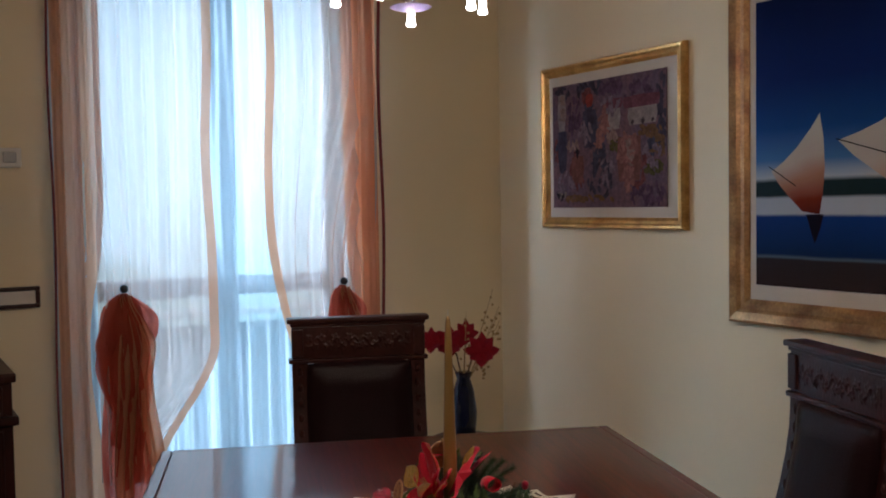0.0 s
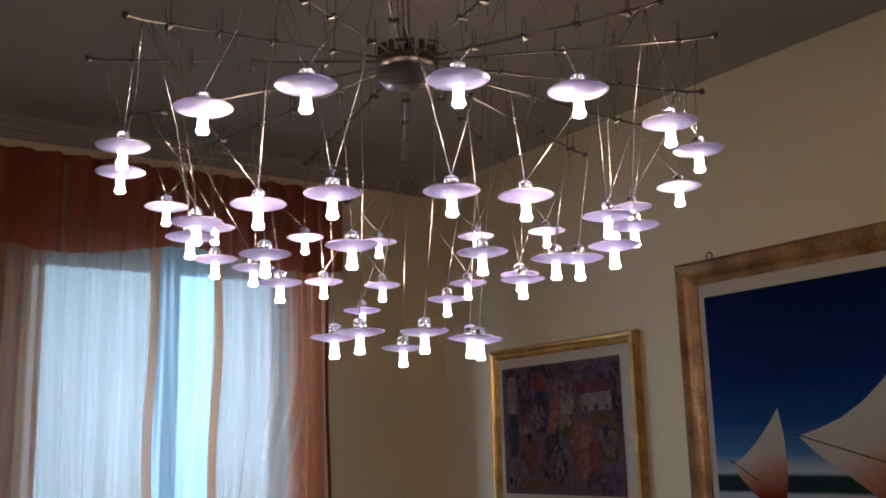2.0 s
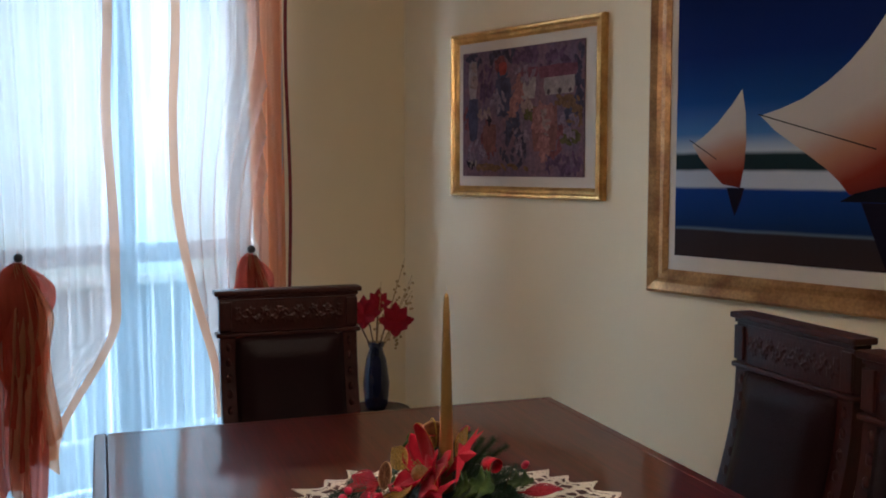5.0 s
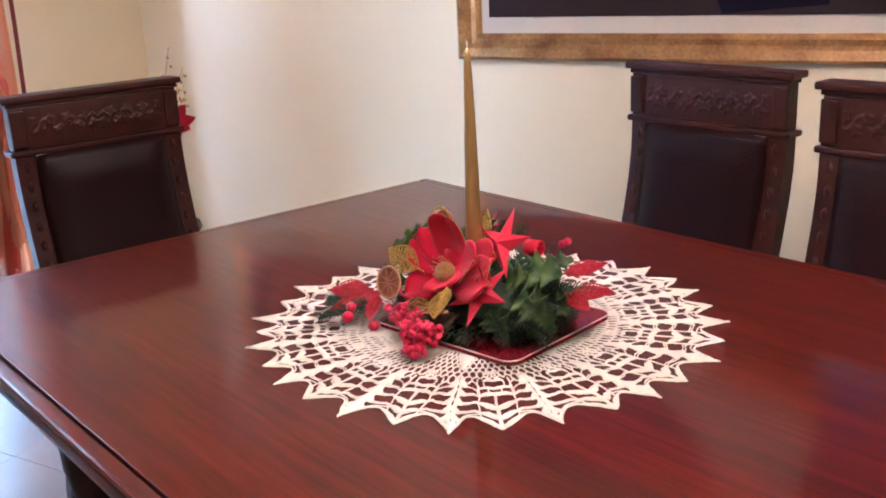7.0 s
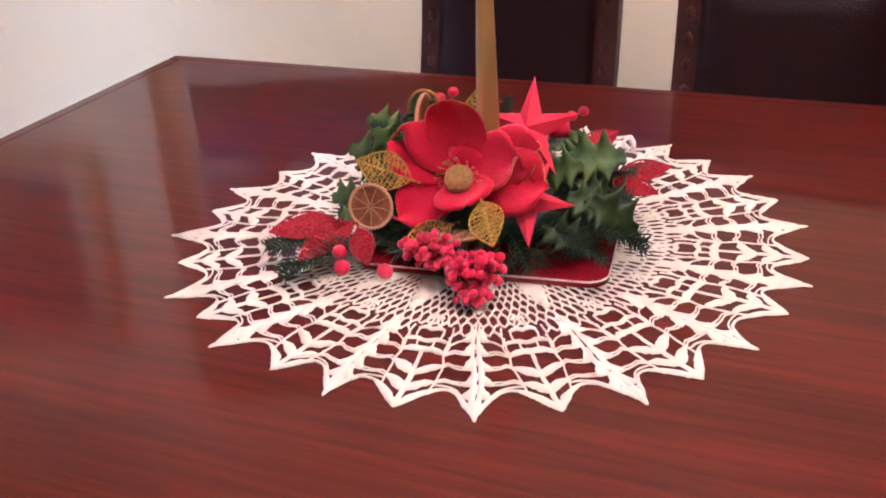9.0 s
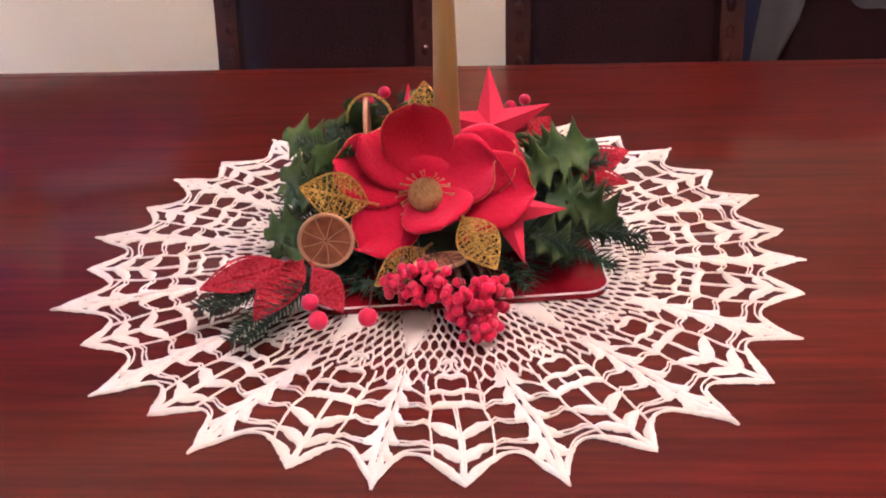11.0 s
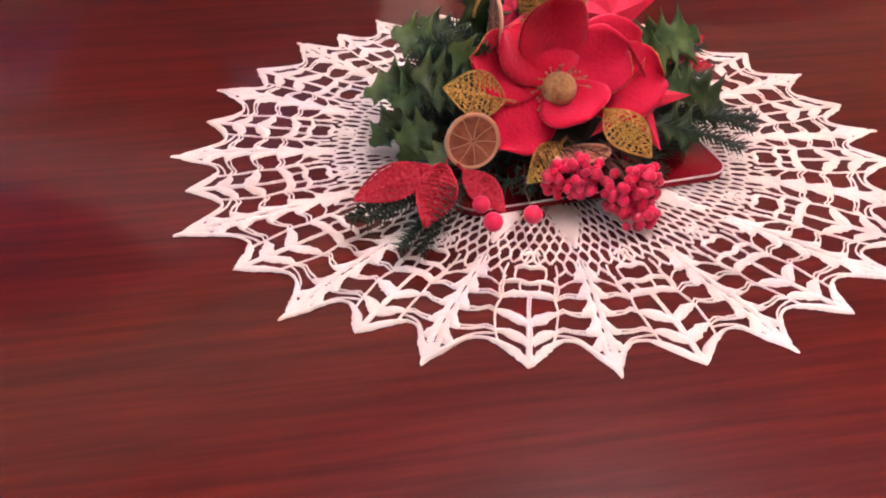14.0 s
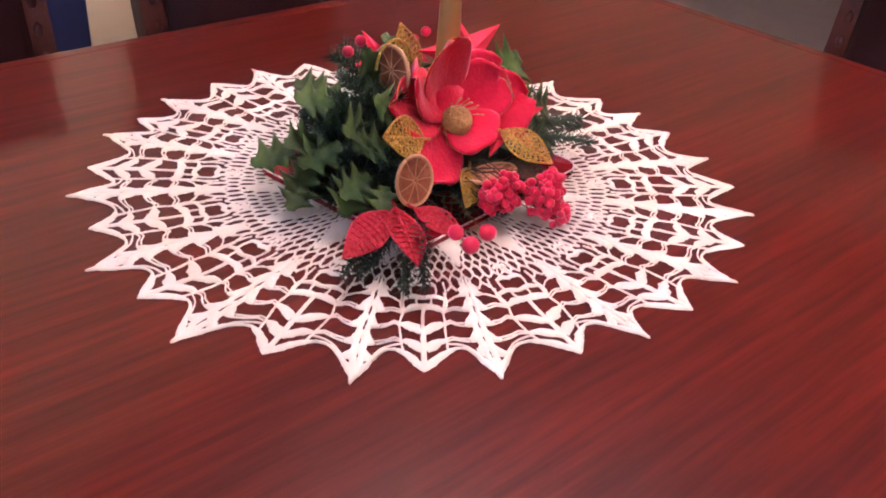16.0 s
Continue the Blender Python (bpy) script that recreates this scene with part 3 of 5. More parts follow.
# ---- lace doily ----
def doily():
    d = empty("crochet_doily", TM @ pose(0, 0, TZ + 0.0005, 0, 0, 174.7), "round white crocheted cotton doily with pointed edge", "doily")
    STEP = math.pi / 16          # half a sector: from a long point to a short one
    H = 0.0022

    # handmade: each point reaches a little further or less, and leans
    REACH = (0.338, 0.348, 0.354, 0.349, 0.351, 0.357, 0.359, 0.357, 0.365, 0.359, 0.356, 0.355, 0.356, 0.362, 0.354, 0.345)
    TURN = (-0.2, 0.6, 1.1, 1.5, 0.9, 1.8, 2.9, 2.7, 1.5, 1.6, -1.6, -1.0, -0.4, -0.1, 1.0, -1.6)
    SHORT = (0.335, 0.342, 0.350, 0.342, 0.346, 0.348, 0.350, 0.357, 0.352, 0.344, 0.343, 0.335, 0.341, 0.339, 0.332, 0.330)
    LEAN = (-0.2, 1.0, 1.1, 2.2, 0.6, 1.9, 2.2, 0.8, 1.0, 0.5, -0.2, -0.2, 0.2, 0.0, -0.2, -0.5)
    sector = [0]

    def node(n):
        k = (n // 2) % 16
        return (SHORT[k] / 0.3395, LEAN[k]) if n % 2 else (REACH[k] / 0.3545, TURN[k])

    def pol(r, a):
        a += sector[0] * 2 * STEP
        n = math.floor(a / STEP)
        t = smooth01(a / STEP - n)
        (s0, l0), (s1, l1) = node(n), node(n + 1)
        far = smooth01((r - 0.12) / 0.20)
        r *= 1 + far * (s0 + (s1 - s0) * t - 1) + far * 0.008 * noise.noise((9 * math.cos(a), 9 * math.sin(a), 14 * r))
        a += radians(l0 + (l1 - l0) * t) * far + far * 0.022 * noise.noise((7 * math.sin(a), 16 * r, 7 * math.cos(a)))
        return Vector((r * math.cos(a), r * math.sin(a), 0))

    def strip(bm, pts, w):
        """A raised thread or solid stretch through polar points (r, angle), of half widths w."""
        if not isinstance(w, (list, tuple)):
            w = [w] * len(pts)
        P0, P, W = [pol(r, a) for r, a in pts], [], []
        for i in range(len(P0) - 1):
            n = max(1, int((P0[i + 1] - P0[i]).length / 0.0030))
            q0, q1, q2, q3 = P0[max(i - 1, 0)], P0[i], P0[i + 1], P0[min(i + 2, len(P0) - 1)]
            for k in range(n + (i == len(P0) - 2)):
                t = k / n
                bend = (q1 * 2 + (q2 - q0) * t + (q0 * 2 - q1 * 5 + q2 * 4 - q3) * t * t + (q1 * 3 - q0 - q2 * 3 + q3) * t ** 3) * 0.5
                P.append(bend + Vector((random.uniform(-1, 1), random.uniform(-1, 1), 0)) * 0.00018)
                W.append((w[i] + (w[i + 1] - w[i]) * t) * random.uniform(0.78, 1.12))
        w = W
        rows = []
        for i, p in enumerate(P):
            t = (P[min(i + 1, len(P) - 1)] - P[max(i - 1, 0)]).normalized()
            n = Vector((-t.y, t.x, 0))
            h = min(H, 0.8 * w[i] + 0.0009) * (0.9 + 0.2 * random.random())
            rows.append([bm.verts.new(p - n * w[i] + Vector((0, 0, 0.0003))), bm.verts.new(p - n * w[i] * 0.55 + Vector((0, 0, h))),
                         bm.verts.new(p + n * w[i] * 0.55 + Vector((0, 0, h))), bm.verts.new(p + n * w[i] + Vector((0, 0, 0.0003)))])
        for a, b in zip(rows, rows[1:]):
            for k in range(3):
                bm.faces.new((a[k], a[k + 1], b[k + 1], b[k]))

    def run(bm, pts, w):
        """A strip through (r, arc length from the middle line)."""
        strip(bm, [(r, a / r) for r, a in pts], w)

    def long_point(bm):
        """Two columns of solid leaves meeting on a slit."""
        for s in (-1, 1):
            run(bm, [(0.200, s * 0.0014), (0.24, s * 0.0026), (0.29, s * 0.0036), (0.330, s * 0.0034)], [0.0010, 0.0019, 0.0028, 0.0028])
            for k, r in enumerate((0.226, 0.250, 0.275, 0.299, 0.319)):
                o = 0.0060 + 0.0009 * k
                run(bm, [(r - 0.017, s * 0.0022), (r - 0.008, s * 0.0040), (r + 0.0005, s * o), (r + 0.003, s * (o + 0.0060))], [0.0020, 0.0046, 0.0054, 0.0010])
            run(bm, [(0.321, s * 0.0150), (0.331, s * 0.0088), (0.3435, s * 0.0026)], [0.0016, 0.0032, 0.0022])
        run(bm, [(0.327, 0), (0.335, 0), (0.345, 0), (0.3545, 0)], [0.0050, 0.0062, 0.0036, 0.0007])

    def short_point(bm):
        """Two storeys of solid leaves round open cells, and a solid edge; half a sector on."""
        def at(pts, w):
            strip(bm, [(r, STEP + a / r) for r, a in pts], w)
        at([(0.254, -0.0200), (0.247, -0.011), (0.2465, 0), (0.247, 0.011), (0.254, 0.0200)], [0.0014, 0.0050, 0.0042, 0.0050, 0.0014])
        for s in (-1, 1):
            at([(0.246, s * 0.0010), (0.27, s * 0.0008), (0.295, s * 0.0012), (0.334, s * 0.0010)], [0.0009, 0.0008, 0.0014, 0.0014])
            at([(0.254, s * 0.0195), (0.270, s * 0.0225), (0.286, s * 0.0220), (0.300, s * 0.0215), (0.312, s * 0.0205)], 0.0010)
            at([(0.287, s * 0.0008), (0.279, s * 0.0085), (0.2745, s * 0.015), (0.273, s * 0.0225)], [0.0028, 0.0064, 0.0056, 0.0012])
            at([(0.312, s * 0.0008), (0.305, s * 0.0065), (0.299, s * 0.0140), (0.298, s * 0.0215)], [0.0028, 0.0058, 0.0050, 0.0012])
            at([(0.337, s * 0.0004), (0.328, s * 0.0062), (0.3195, s * 0.0130), (0.313, s * 0.0205), (0.309, s * 0.0275)], [0.0016, 0.0042, 0.0044, 0.0032, 0.0013])
        at([(0.322, 0), (0.331, 0), (0.3395, 0)], [0.0016, 0.0046, 0.0006])

    def cross_threads(bm):
        """Paired threads from long to short points, and the worked bars behind the short points."""
        for s in (-1, 1):
            for k, (rc, re, he) in enumerate(((0.250, 0.254, 0.0195), (0.275, 0.272, 0.0225), (0.299, 0.297, 0.0215))):
                o, e = 0.0128 + 0.0009 * k, STEP * re - he
                run(bm, [(rc + 0.003, s * o), (rc + 0.0005, s * (0.65 * o + 0.35 * e)), (re - 0.001, s * (0.3 * o + 0.7 * e)), (re + 0.002, s * e)], 0.0009)
                run(bm, [(rc - 0.001, s * (o - 0.002)), (rc - 0.0032, s * (0.6 * o + 0.4 * e)), (re - 0.0045, s * (0.3 * o + 0.7 * e)), (re - 0.001, s * e)], 0.0008)
            run(bm, [(0.322, s * 0.0145), (0.313, s * 0.0205), (0.3090, s * 0.027), (0.309, s * (STEP * 0.309 - 0.0270))], [0.0020, 0.0015, 0.0013, 0.0014])
            run(bm, [(0.319, s * 0.0135), (0.3085, s * 0.0205), (0.3035, s * 0.029), (0.302, s * (STEP * 0.302 - 0.0213))], 0.0009)
            run(bm, [(0.255, s * (STEP * 0.255 - 0.0195)), (0.240, s * (STEP * 0.240 - 0.0225)), (0.224, s * (STEP * 0.224 - 0.019))], 0.0010)
            run(bm, [(0.229, s * 0.0115), (0.231, s * 0.016), (0.238, s * (STEP * 0.238 - 0.0225))], 0.0009)
        for r, h, w in ((0.229, 0.0205, 0.0032), (0.207, 0.0125, 0.0034), (0.187, 0.0070, 0.0028)):
            run(bm, [(r + 0.005, STEP * r - h), (r, STEP * r - h * 0.5), (r + 0.003, STEP * r), (r, STEP * r + h * 0.5), (r + 0.005, STEP * r + h)], [0.0012, w, w * 0.8, w, 0.0012])
        for s in (-1, 1):
            # threads that tie the worked bars to the net and to the bow
            for r0, h0, r1, h1 in ((0.192, 0.0035, 0.207, 0.006), (0.210, 0.0115, 0.229, 0.011), (0.232, 0.0195, 0.250, 0.0185), (0.230, 0.007, 0.245, 0.006), (0.206, 0.019, 0.231, 0.0205)):
                strip(bm, [(r0, STEP + s * h0 / r0), (0.5 * (r0 + r1), STEP + s * (0.5 * (h0 + h1) + 0.001) / (0.5 * (r0 + r1))), (r1, STEP + s * h1 / r1)], 0.0010)

    rr = [0.086, 0.099, 0.112, 0.125, 0.138, 0.150, 0.163, 0.176, 0.190, 0.206, 0.223]
    nn = 4

    def net(bm):
        """Small six-sided meshes round the middle."""
        for i in range(len(rr) - 1):
            for k in range(-nn, nn):
                off = 0.5 * (i % 2)
                a = (k + off) / nn * STEP
                if i > 8 and abs(k + off) > 2.2:
                    continue
                for e in (-0.5, 0.5):
                    b2 = (k + off + e) / nn * STEP
                    dr, jog = rr[i + 1] - rr[i], 0.0016 * math.sin(7.3 * k + 3.1 * i)
                    strip(bm, [(rr[i] - 0.1 * dr, a), (rr[i] + 0.30 * dr + jog, a + 0.004 * math.sin(5 * k + 2 * i)), (rr[i] + 0.66 * dr + jog, a + 0.72 * (b2 - a)), (rr[i + 1] - 0.1 * dr, b2)], [0.0011, 0.0014, 0.0010, 0.0011])

    def solid_petal(bm):
        run(bm, [(0.112, 0), (0.135, 0), (0.150, 0), (0.165, 0), (0.180, 0)], [0.0150, 0.0130, 0.0095, 0.005, 0.0008])

    for k in range(16):
        sector[0] = k
        for name, work in (("long_point", long_point), ("short_point", short_point), ("cross_threads", cross_threads), ("net", net), ("solid_petal", solid_petal)):
            bm = B()
            work(bm)
            ob = part(name, bm, M_LACE, d, smooth=True)
            if name in ("net", "cross_threads"):
                tagged(ob, kind="stuff")
    bm = B()
    lathe(bm, [(0.088, 0.0004), (0.088, 0.0016), (0.086, 0.002)], 64)
    part("centre", bm, M_LACE, d)


doily()


# ---- candle centrepiece ----
def petal_sheet(length, width, cup, curl, wave, ph, rnd=0.5):
    """A petal from its base at the origin along +x, opening upwards."""
    def f(u, v):
        s = 2 * u - 1
        w = width * (0.45 + 0.55 * smooth01(v / 0.55)) * max(0.03, 1 - max(0.0, (v - 0.42) / 0.58) ** 4.2) ** 0.5
        rim = max(abs(s) ** 3, smooth01((v - 0.6) / 0.4))
        lift = cup * length * v * v * (1 - 0.2 * v) + curl * w * (s * s - 0.70 * s ** 4)
        ruffle = wave * rim * v * (math.sin(3.1 * s + ph) + 0.8 * math.sin(5.3 * v * (1 if s > 0 else -1) + 1.7 * ph) * abs(s))
        return (length * v * (1 - 0.05 * s * s * v), s * w, lift + ruffle + 0.0022 * noise.noise((2.2 * s, 3 * v, ph)) * v - 0.30 * curl * length * max(0, v - 0.70) ** 1.3)
    return f


def frame_m(p, x, up):
    """A pose at p with x along a direction and z near up."""
    x = Vector(x).normalized()
    z = Vector(up)
    z = (z - x * z.dot(x)).normalized()
    y = z.cross(x)
    return Matrix.Translation(p) @ Matrix((x, y, z)).transposed().to_4x4()


def leaf_plate(bm, length, width, teeth=0, bend=0.2, thick=0.0006, fold=0.3):
    """A pointed leaf, with spines along its edge where teeth are given."""
    n, cols = max(8, teeth * 8), (3 if teeth else 1)
    rows = []
    for i in range(n + 1):
        v = i / n
        w = width * math.sin(math.pi * (0.04 + 0.96 * v) ** 0.85) if v < 1 else 0
        spine = 0.0
        if teeth:
            spine = (abs(((v * teeth) % 1) - 0.5) * 2) ** 1.7
            w = width * (0.12 + 1.0 * math.sin(math.pi * v) ** 0.7) * (0.50 + 0.72 * spine) if 0 < v < 1 else 0.0008
        z = -bend * length * v * v
        row = []
        for k in range(-cols, cols + 1):
            q = k / cols
            lift = fold * w * abs(q) if not teeth else fold * w * abs(q) ** 0.6 + width * (0.34 * (spine - 0.5) * q * q + 0.05 * math.sin(9 * q + 21 * v)) * math.sin(math.pi * v)
            row.append(bm.verts.new((length * v, w * q, z + lift)))
        rows.append(row)
    for a, b in zip(rows, rows[1:]):
        for k in range(2 * cols):
            bm.faces.new((a[k], b[k], b[k + 1], a[k + 1]))
    bm.normal_update()
    bmesh.ops.solidify(bm, geom=bm.faces[:], thickness=thick)
    return bm


def pine_twig(bm, n=70, length=0.09, needle=0.022):
    tube(bm, [(0, 0, 0), (length * 0.5, 0, 0.004), (length, 0, 0)], 0.0013, 5, 0.0006)
    for k in range(n):
        v = (k + 0.5) / n
        a = k * 2.4
        p = Vector((length * v, 0, 0.004 * math.sin(math.pi * v)))
        d = Vector((0.75, math.cos(a), math.sin(a))).normalized()
        q = p + d * needle * (1 - 0.35 * v) * random.uniform(0.8, 1.15)
        u = d.orthogonal().normalized() * 0.0013
        w = d.cross(u).normalized() * 0.0012
        vs = [bm.verts.new(p + u), bm.verts.new(p - u), bm.verts.new(p + w), bm.verts.new(q)]
        for i, j in ((0, 1), (1, 2), (2, 0)):
            bm.faces.new((vs[i], vs[j], vs[3]))
    return bm


def centrepiece():
    c = empty("candle_centrepiece", pose(0, 0, 0), "red flower and holly table centrepiece with a gold candle", "centrepiece")
    zt = TZ + 0.003
    # tray
    tm = pose(0.005, -0.018, zt, 0, 0, -13.5)
    def rounded(w, h, r):
        pts = []
        for cx, cy, a0 in ((w - r, h - r, 0), (-w + r, h - r, 90), (-w + r, -h + r, 180), (w - r, -h + r, 270)):
            pts += [(cx + r * math.cos(radians(a0 + 15 * k)), cy + r * math.sin(radians(a0 + 15 * k))) for k in range(7)]
        return pts
    tray = part("tray", outline(B(), rounded(0.118, 0.133, 0.022), 0.006), M_TRAY, c, "glossy dark red square tray", m=tm)
    bm = B()
    tube(bm, [(x, y, 0.0066) for x, y in rounded(0.118, 0.133, 0.022)] + [(0.118, 0.111, 0.0066)], 0.0009, 6)
    part("rim", bm, M_TRAYRIM, tray, "thin pale rim", smooth=True)
    # foam base under the greenery
    bm = B()
    bmesh.ops.create_icosphere(bm, subdivisions=3, radius=1)
    for v in bm.verts:
        v.co *= 1 + 0.12 * noise.noise(v.co * 2.3)
    bmesh.ops.scale(bm, vec=(0.085, 0.105, 0.032), verts=bm.verts)
    part("moss_base", bm, M_PINE, c, m=pose(0.01, -0.01, zt + 0.032))
    # needles all over the base
    bm = B()
    nr = random.Random(11)
    for _ in range(2600):
        q = Vector((nr.gauss(0, 1), nr.gauss(0, 1), abs(nr.gauss(0, 0.8)) + 0.02)).normalized()
        if q.x < -0.25 and abs(q.y) < 0.65 and q.z > 0.30:
            continue
        p = Vector((0.003 + 0.108 * q.x, 0.122 * q.y - 0.006, zt + 0.010 + 0.066 * q.z))
        d = (q + Vector((nr.uniform(-.7, .7), nr.uniform(-.7, .7), nr.uniform(-.5, .4)))).normalized()
        u = d.orthogonal().normalized() * 0.0012
        w = d.cross(u).normalized() * 0.0012
        vs = [bm.verts.new(p + u), bm.verts.new(p - u), bm.verts.new(p + w), bm.verts.new(p + d * nr.uniform(0.015, 0.028))]
        for a, b2 in ((0, 1), (1, 2), (2, 0)):
            bm.faces.new((vs[a], vs[b2], vs[3]))
    tagged(part("pine_needles", bm, M_PINE, c, "dense dark green pine needles"), kind="stuff")
    # candle
    bm = B()
    lathe(bm, [(0.0130, 0.84), (0.0120, 0.92), (0.0098, 1.01), (0.0075, 1.09), (0.0057, 1.15), (0.0042, 1.174), (0.002, 1.181)], 20)
    candle = part("candle", bm, M_CANDLE, c, "tall tapered gold candle", smooth=True, m=pose(-0.023, -0.007, 0))
    part("wick", tube(B(), [(0, 0, 1.18), (0.0007, 0, 1.186), (0.001, 0.0006, 1.192)], 0.0012, 6), M_WICK, candle)
    # magnolia: faces west and up
    nrm = Vector((-0.763, 0.26, 0.59)).normalized()
    mid = Vector((-0.040, 0.020, 0.871))
    fm = frame_m(mid, (0, 0, 1), nrm)
    fl = part("flower", lathe(B(), [(0.004, -0.018), (0.016, -0.010), (0.030, -0.003), (0.032, 0.0), (0.012, 0.003)], 14), M_RED, c, "large red velvet magnolia with gold edges", m=fm, smooth=True)
    back = fm.inverted()
    for tip, wd, cup, curl, lift in (((-0.050, 0.033, 0.956), 0.032, 0.10, 0.42, 0.003), ((-0.024, 0.097, 0.904), 0.032, 0.06, 0.42, 0.001), ((-0.062, 0.088, 0.832), 0.029, 0.04, 0.30, 0.003),
                                     ((-0.082, 0.016, 0.850), 0.033, 0.30, 0.60, 0.004), ((-0.066, -0.035, 0.900), 0.031, 0.12, 0.60, 0.005), ((-0.093, -0.062, 0.876), 0.036, 0.06, 0.45, 0.000), ((-0.060, -0.056, 0.908), 0.033, 0.10, 0.45, -0.003),
                                     ((-0.024, 0.070, 0.918), 0.024, 0.22, 0.45, 0.005)):
        way = Vector(tip) - mid
        flatw = (way - nrm * way.dot(nrm))
        mm = back @ frame_m(mid + nrm * lift, flatw, nrm)
        shape = petal_sheet(flatw.length * 1.03, wd, cup + max(0, way.dot(nrm)) / flatw.length, curl, 0.0045, 90 * tip[2])
        part("petal", sheet(B(), shape, 22, 18, 0.0012), M_RED, fl, smooth=True, m=mm)
        bm = B()
        tube(bm, [shape(0, v / 16) for v in range(6, 17)] + [shape(u / 8, 1) for u in range(1, 8)] + [shape(1, v / 16) for v in range(16, 5, -1)], 0.0004, 5)
        part("glitter_edge", bm, M_GOLDGLIT, fl, m=mm)
    bm = B()
    bmesh.ops.create_icosphere(bm, subdivisions=3, radius=0.0155)
    part("flower_centre", bm, M_STAMEN, fl, "gold beaded centre", smooth=True, m=pose(0, 0, 0.015))
    bm = B()
    for k in range(34):
        a = k * 2.399
        r = 0.021 + 0.005 * random.random()
        e = (r * math.cos(a), r * math.sin(a), 0.016 + 0.012 * random.random())
        tube(bm, [(0.006 * math.cos(a), 0.006 * math.sin(a), 0.004), e], 0.0004, 4)
        bmesh.ops.create_icosphere(bm, subdivisions=1, radius=0.0012, matrix=Matrix.Translation(e))
    part("stamen", bm, M_STAMEN, fl)
    # stars
    def star_plate(r):
        bm = B()
        top = bm.verts.new((0, 0, 0.012))
        bot = bm.verts.new((0, 0, -0.004))
        ring = []
        for k in range(10):
            rr = r if k % 2 == 0 else r * 0.36
            a = math.pi / 2 + math.pi * k / 5
            ring.append(bm.verts.new((rr * math.cos(a), rr * math.sin(a), 0)))
        for k in range(10):
            bm.faces.new((top, ring[k], ring[(k + 1) % 10]))
            bm.faces.new((bot, ring[(k + 1) % 10], ring[k]))
        return bm
    s1 = part("star", star_plate(0.062), M_STAR, c, "red five-pointed padded star", m=frame_m((-0.022, -0.050, 0.911), (-0.40, -0.90, 0.10), (-0.74, 0.36, 0.50)) @ Matrix.Diagonal((0.93, 0.93, 0.93, 1)))
    again(s1, frame_m((-0.078, -0.042, 0.855), Vector((-0.049, 0.027, -0.024)).cross(Vector((-0.55, 0.25, 0.72))), (-0.55, 0.25, 0.72)) @ pose(0, 0, 0, 0, 0, 25) @ Matrix.Diagonal((0.88, 0.88, 0.88, 1)), c)
    again(s1, frame_m((0.040, 0.010, 0.905), (0.75, 0.5, 0.1), (-0.3, 0.5, 0.6)) @ Matrix.Diagonal((0.65, 0.65, 0.65, 1)), c)
    # dried orange slices
    def slice_mesh():
        bm = B()
        lathe(bm, [(0.0265, -0.0018), (0.0265, 0.0018)], 28)
        return bm
    def orange(m):
        o = part("orange_slice", slice_mesh(), M_ORANGE, c, "dried orange slice with brown rind", m=m @ Matrix.Diagonal((0.86, 0.86, 0.86, 1)))
        bm = B()
        tube(bm, [(0.0268 * math.cos(a), 0.0268 * math.sin(a), 0.001) for a in [2 * math.pi * k / 28 for k in range(29)]], 0.0023, 6)
        part("rind", bm, M_RIND, o, smooth=True)
        line = part("membrane", tube(B(), [(0.002, 0, 0.0022), (0.014, 0.0008, 0.0020), (0.025, 0, 0.0022)], 0.0005, 5), M_RIND, o)
        for k in range(1, 9):
            again(line, pose(0, 0, 0, 0, 0, 40 * k))
    orange(frame_m((-0.060, 0.118, 0.846), (0.3, 0.3, 0.9), (-0.88, 0.24, 0.32)))
    orange(frame_m((-0.098, 0.026, 0.826), (-0.2, -0.9, 0.1), (0.25, 0.05, 0.96)))
    orange(frame_m((0.0, 0.060, 0.922), (0.0, 0.0, 1), (0.30, 0.95, 0.05)))
    # glitter leaves with raised veins
    def glitter_leaf(p, q, width, up, material, label):
        p, q = Vector(p), Vector(q)
        ln = (q - p).length
        bm = B()
        n = 12
        for s in (-1, 1):
            edge = [(ln * k / n, s * width * math.sin(math.pi * (k / n) ** 0.9), 0.003 * math.sin(math.pi * k / n)) for k in range(n + 1)]
            tube(bm, edge, 0.0011, 5)
            for k in range(1, n):
                tube(bm, [(ln * (k - 0.8) / n, 0, 0.0005), (edge[k][0], edge[k][1] * 0.96, edge[k][2])], 0.0009, 4)
        tube(bm, [(-0.01, 0, 0), (ln * 0.5, 0, 0.001), (ln, 0, 0)], 0.0014, 5)
        if material is M_GLITTER:
            leaf_plate(bm, ln, width * 0.97, 0, 0.0, 0.0005, 0.0)
        else:
            cell, knots = 0.0040, {}
            rg = random.Random(int(1e5 * ln))

            def knot(i, j):
                if (i, j) not in knots:
                    x, y = i * cell * 0.87 + rg.uniform(-0.3, 0.3) * cell, j * cell * 0.5 + rg.uniform(-0.25, 0.25) * cell
                    inside = 0 < x < ln and abs(y) < 0.97 * width * math.sin(math.pi * (x / ln) ** 0.9)
                    knots[i, j] = (x, y, 0.003 * math.sin(math.pi * x / ln) * min(1, abs(y) / width) + 0.0004) if inside else None
                return knots[i, j]
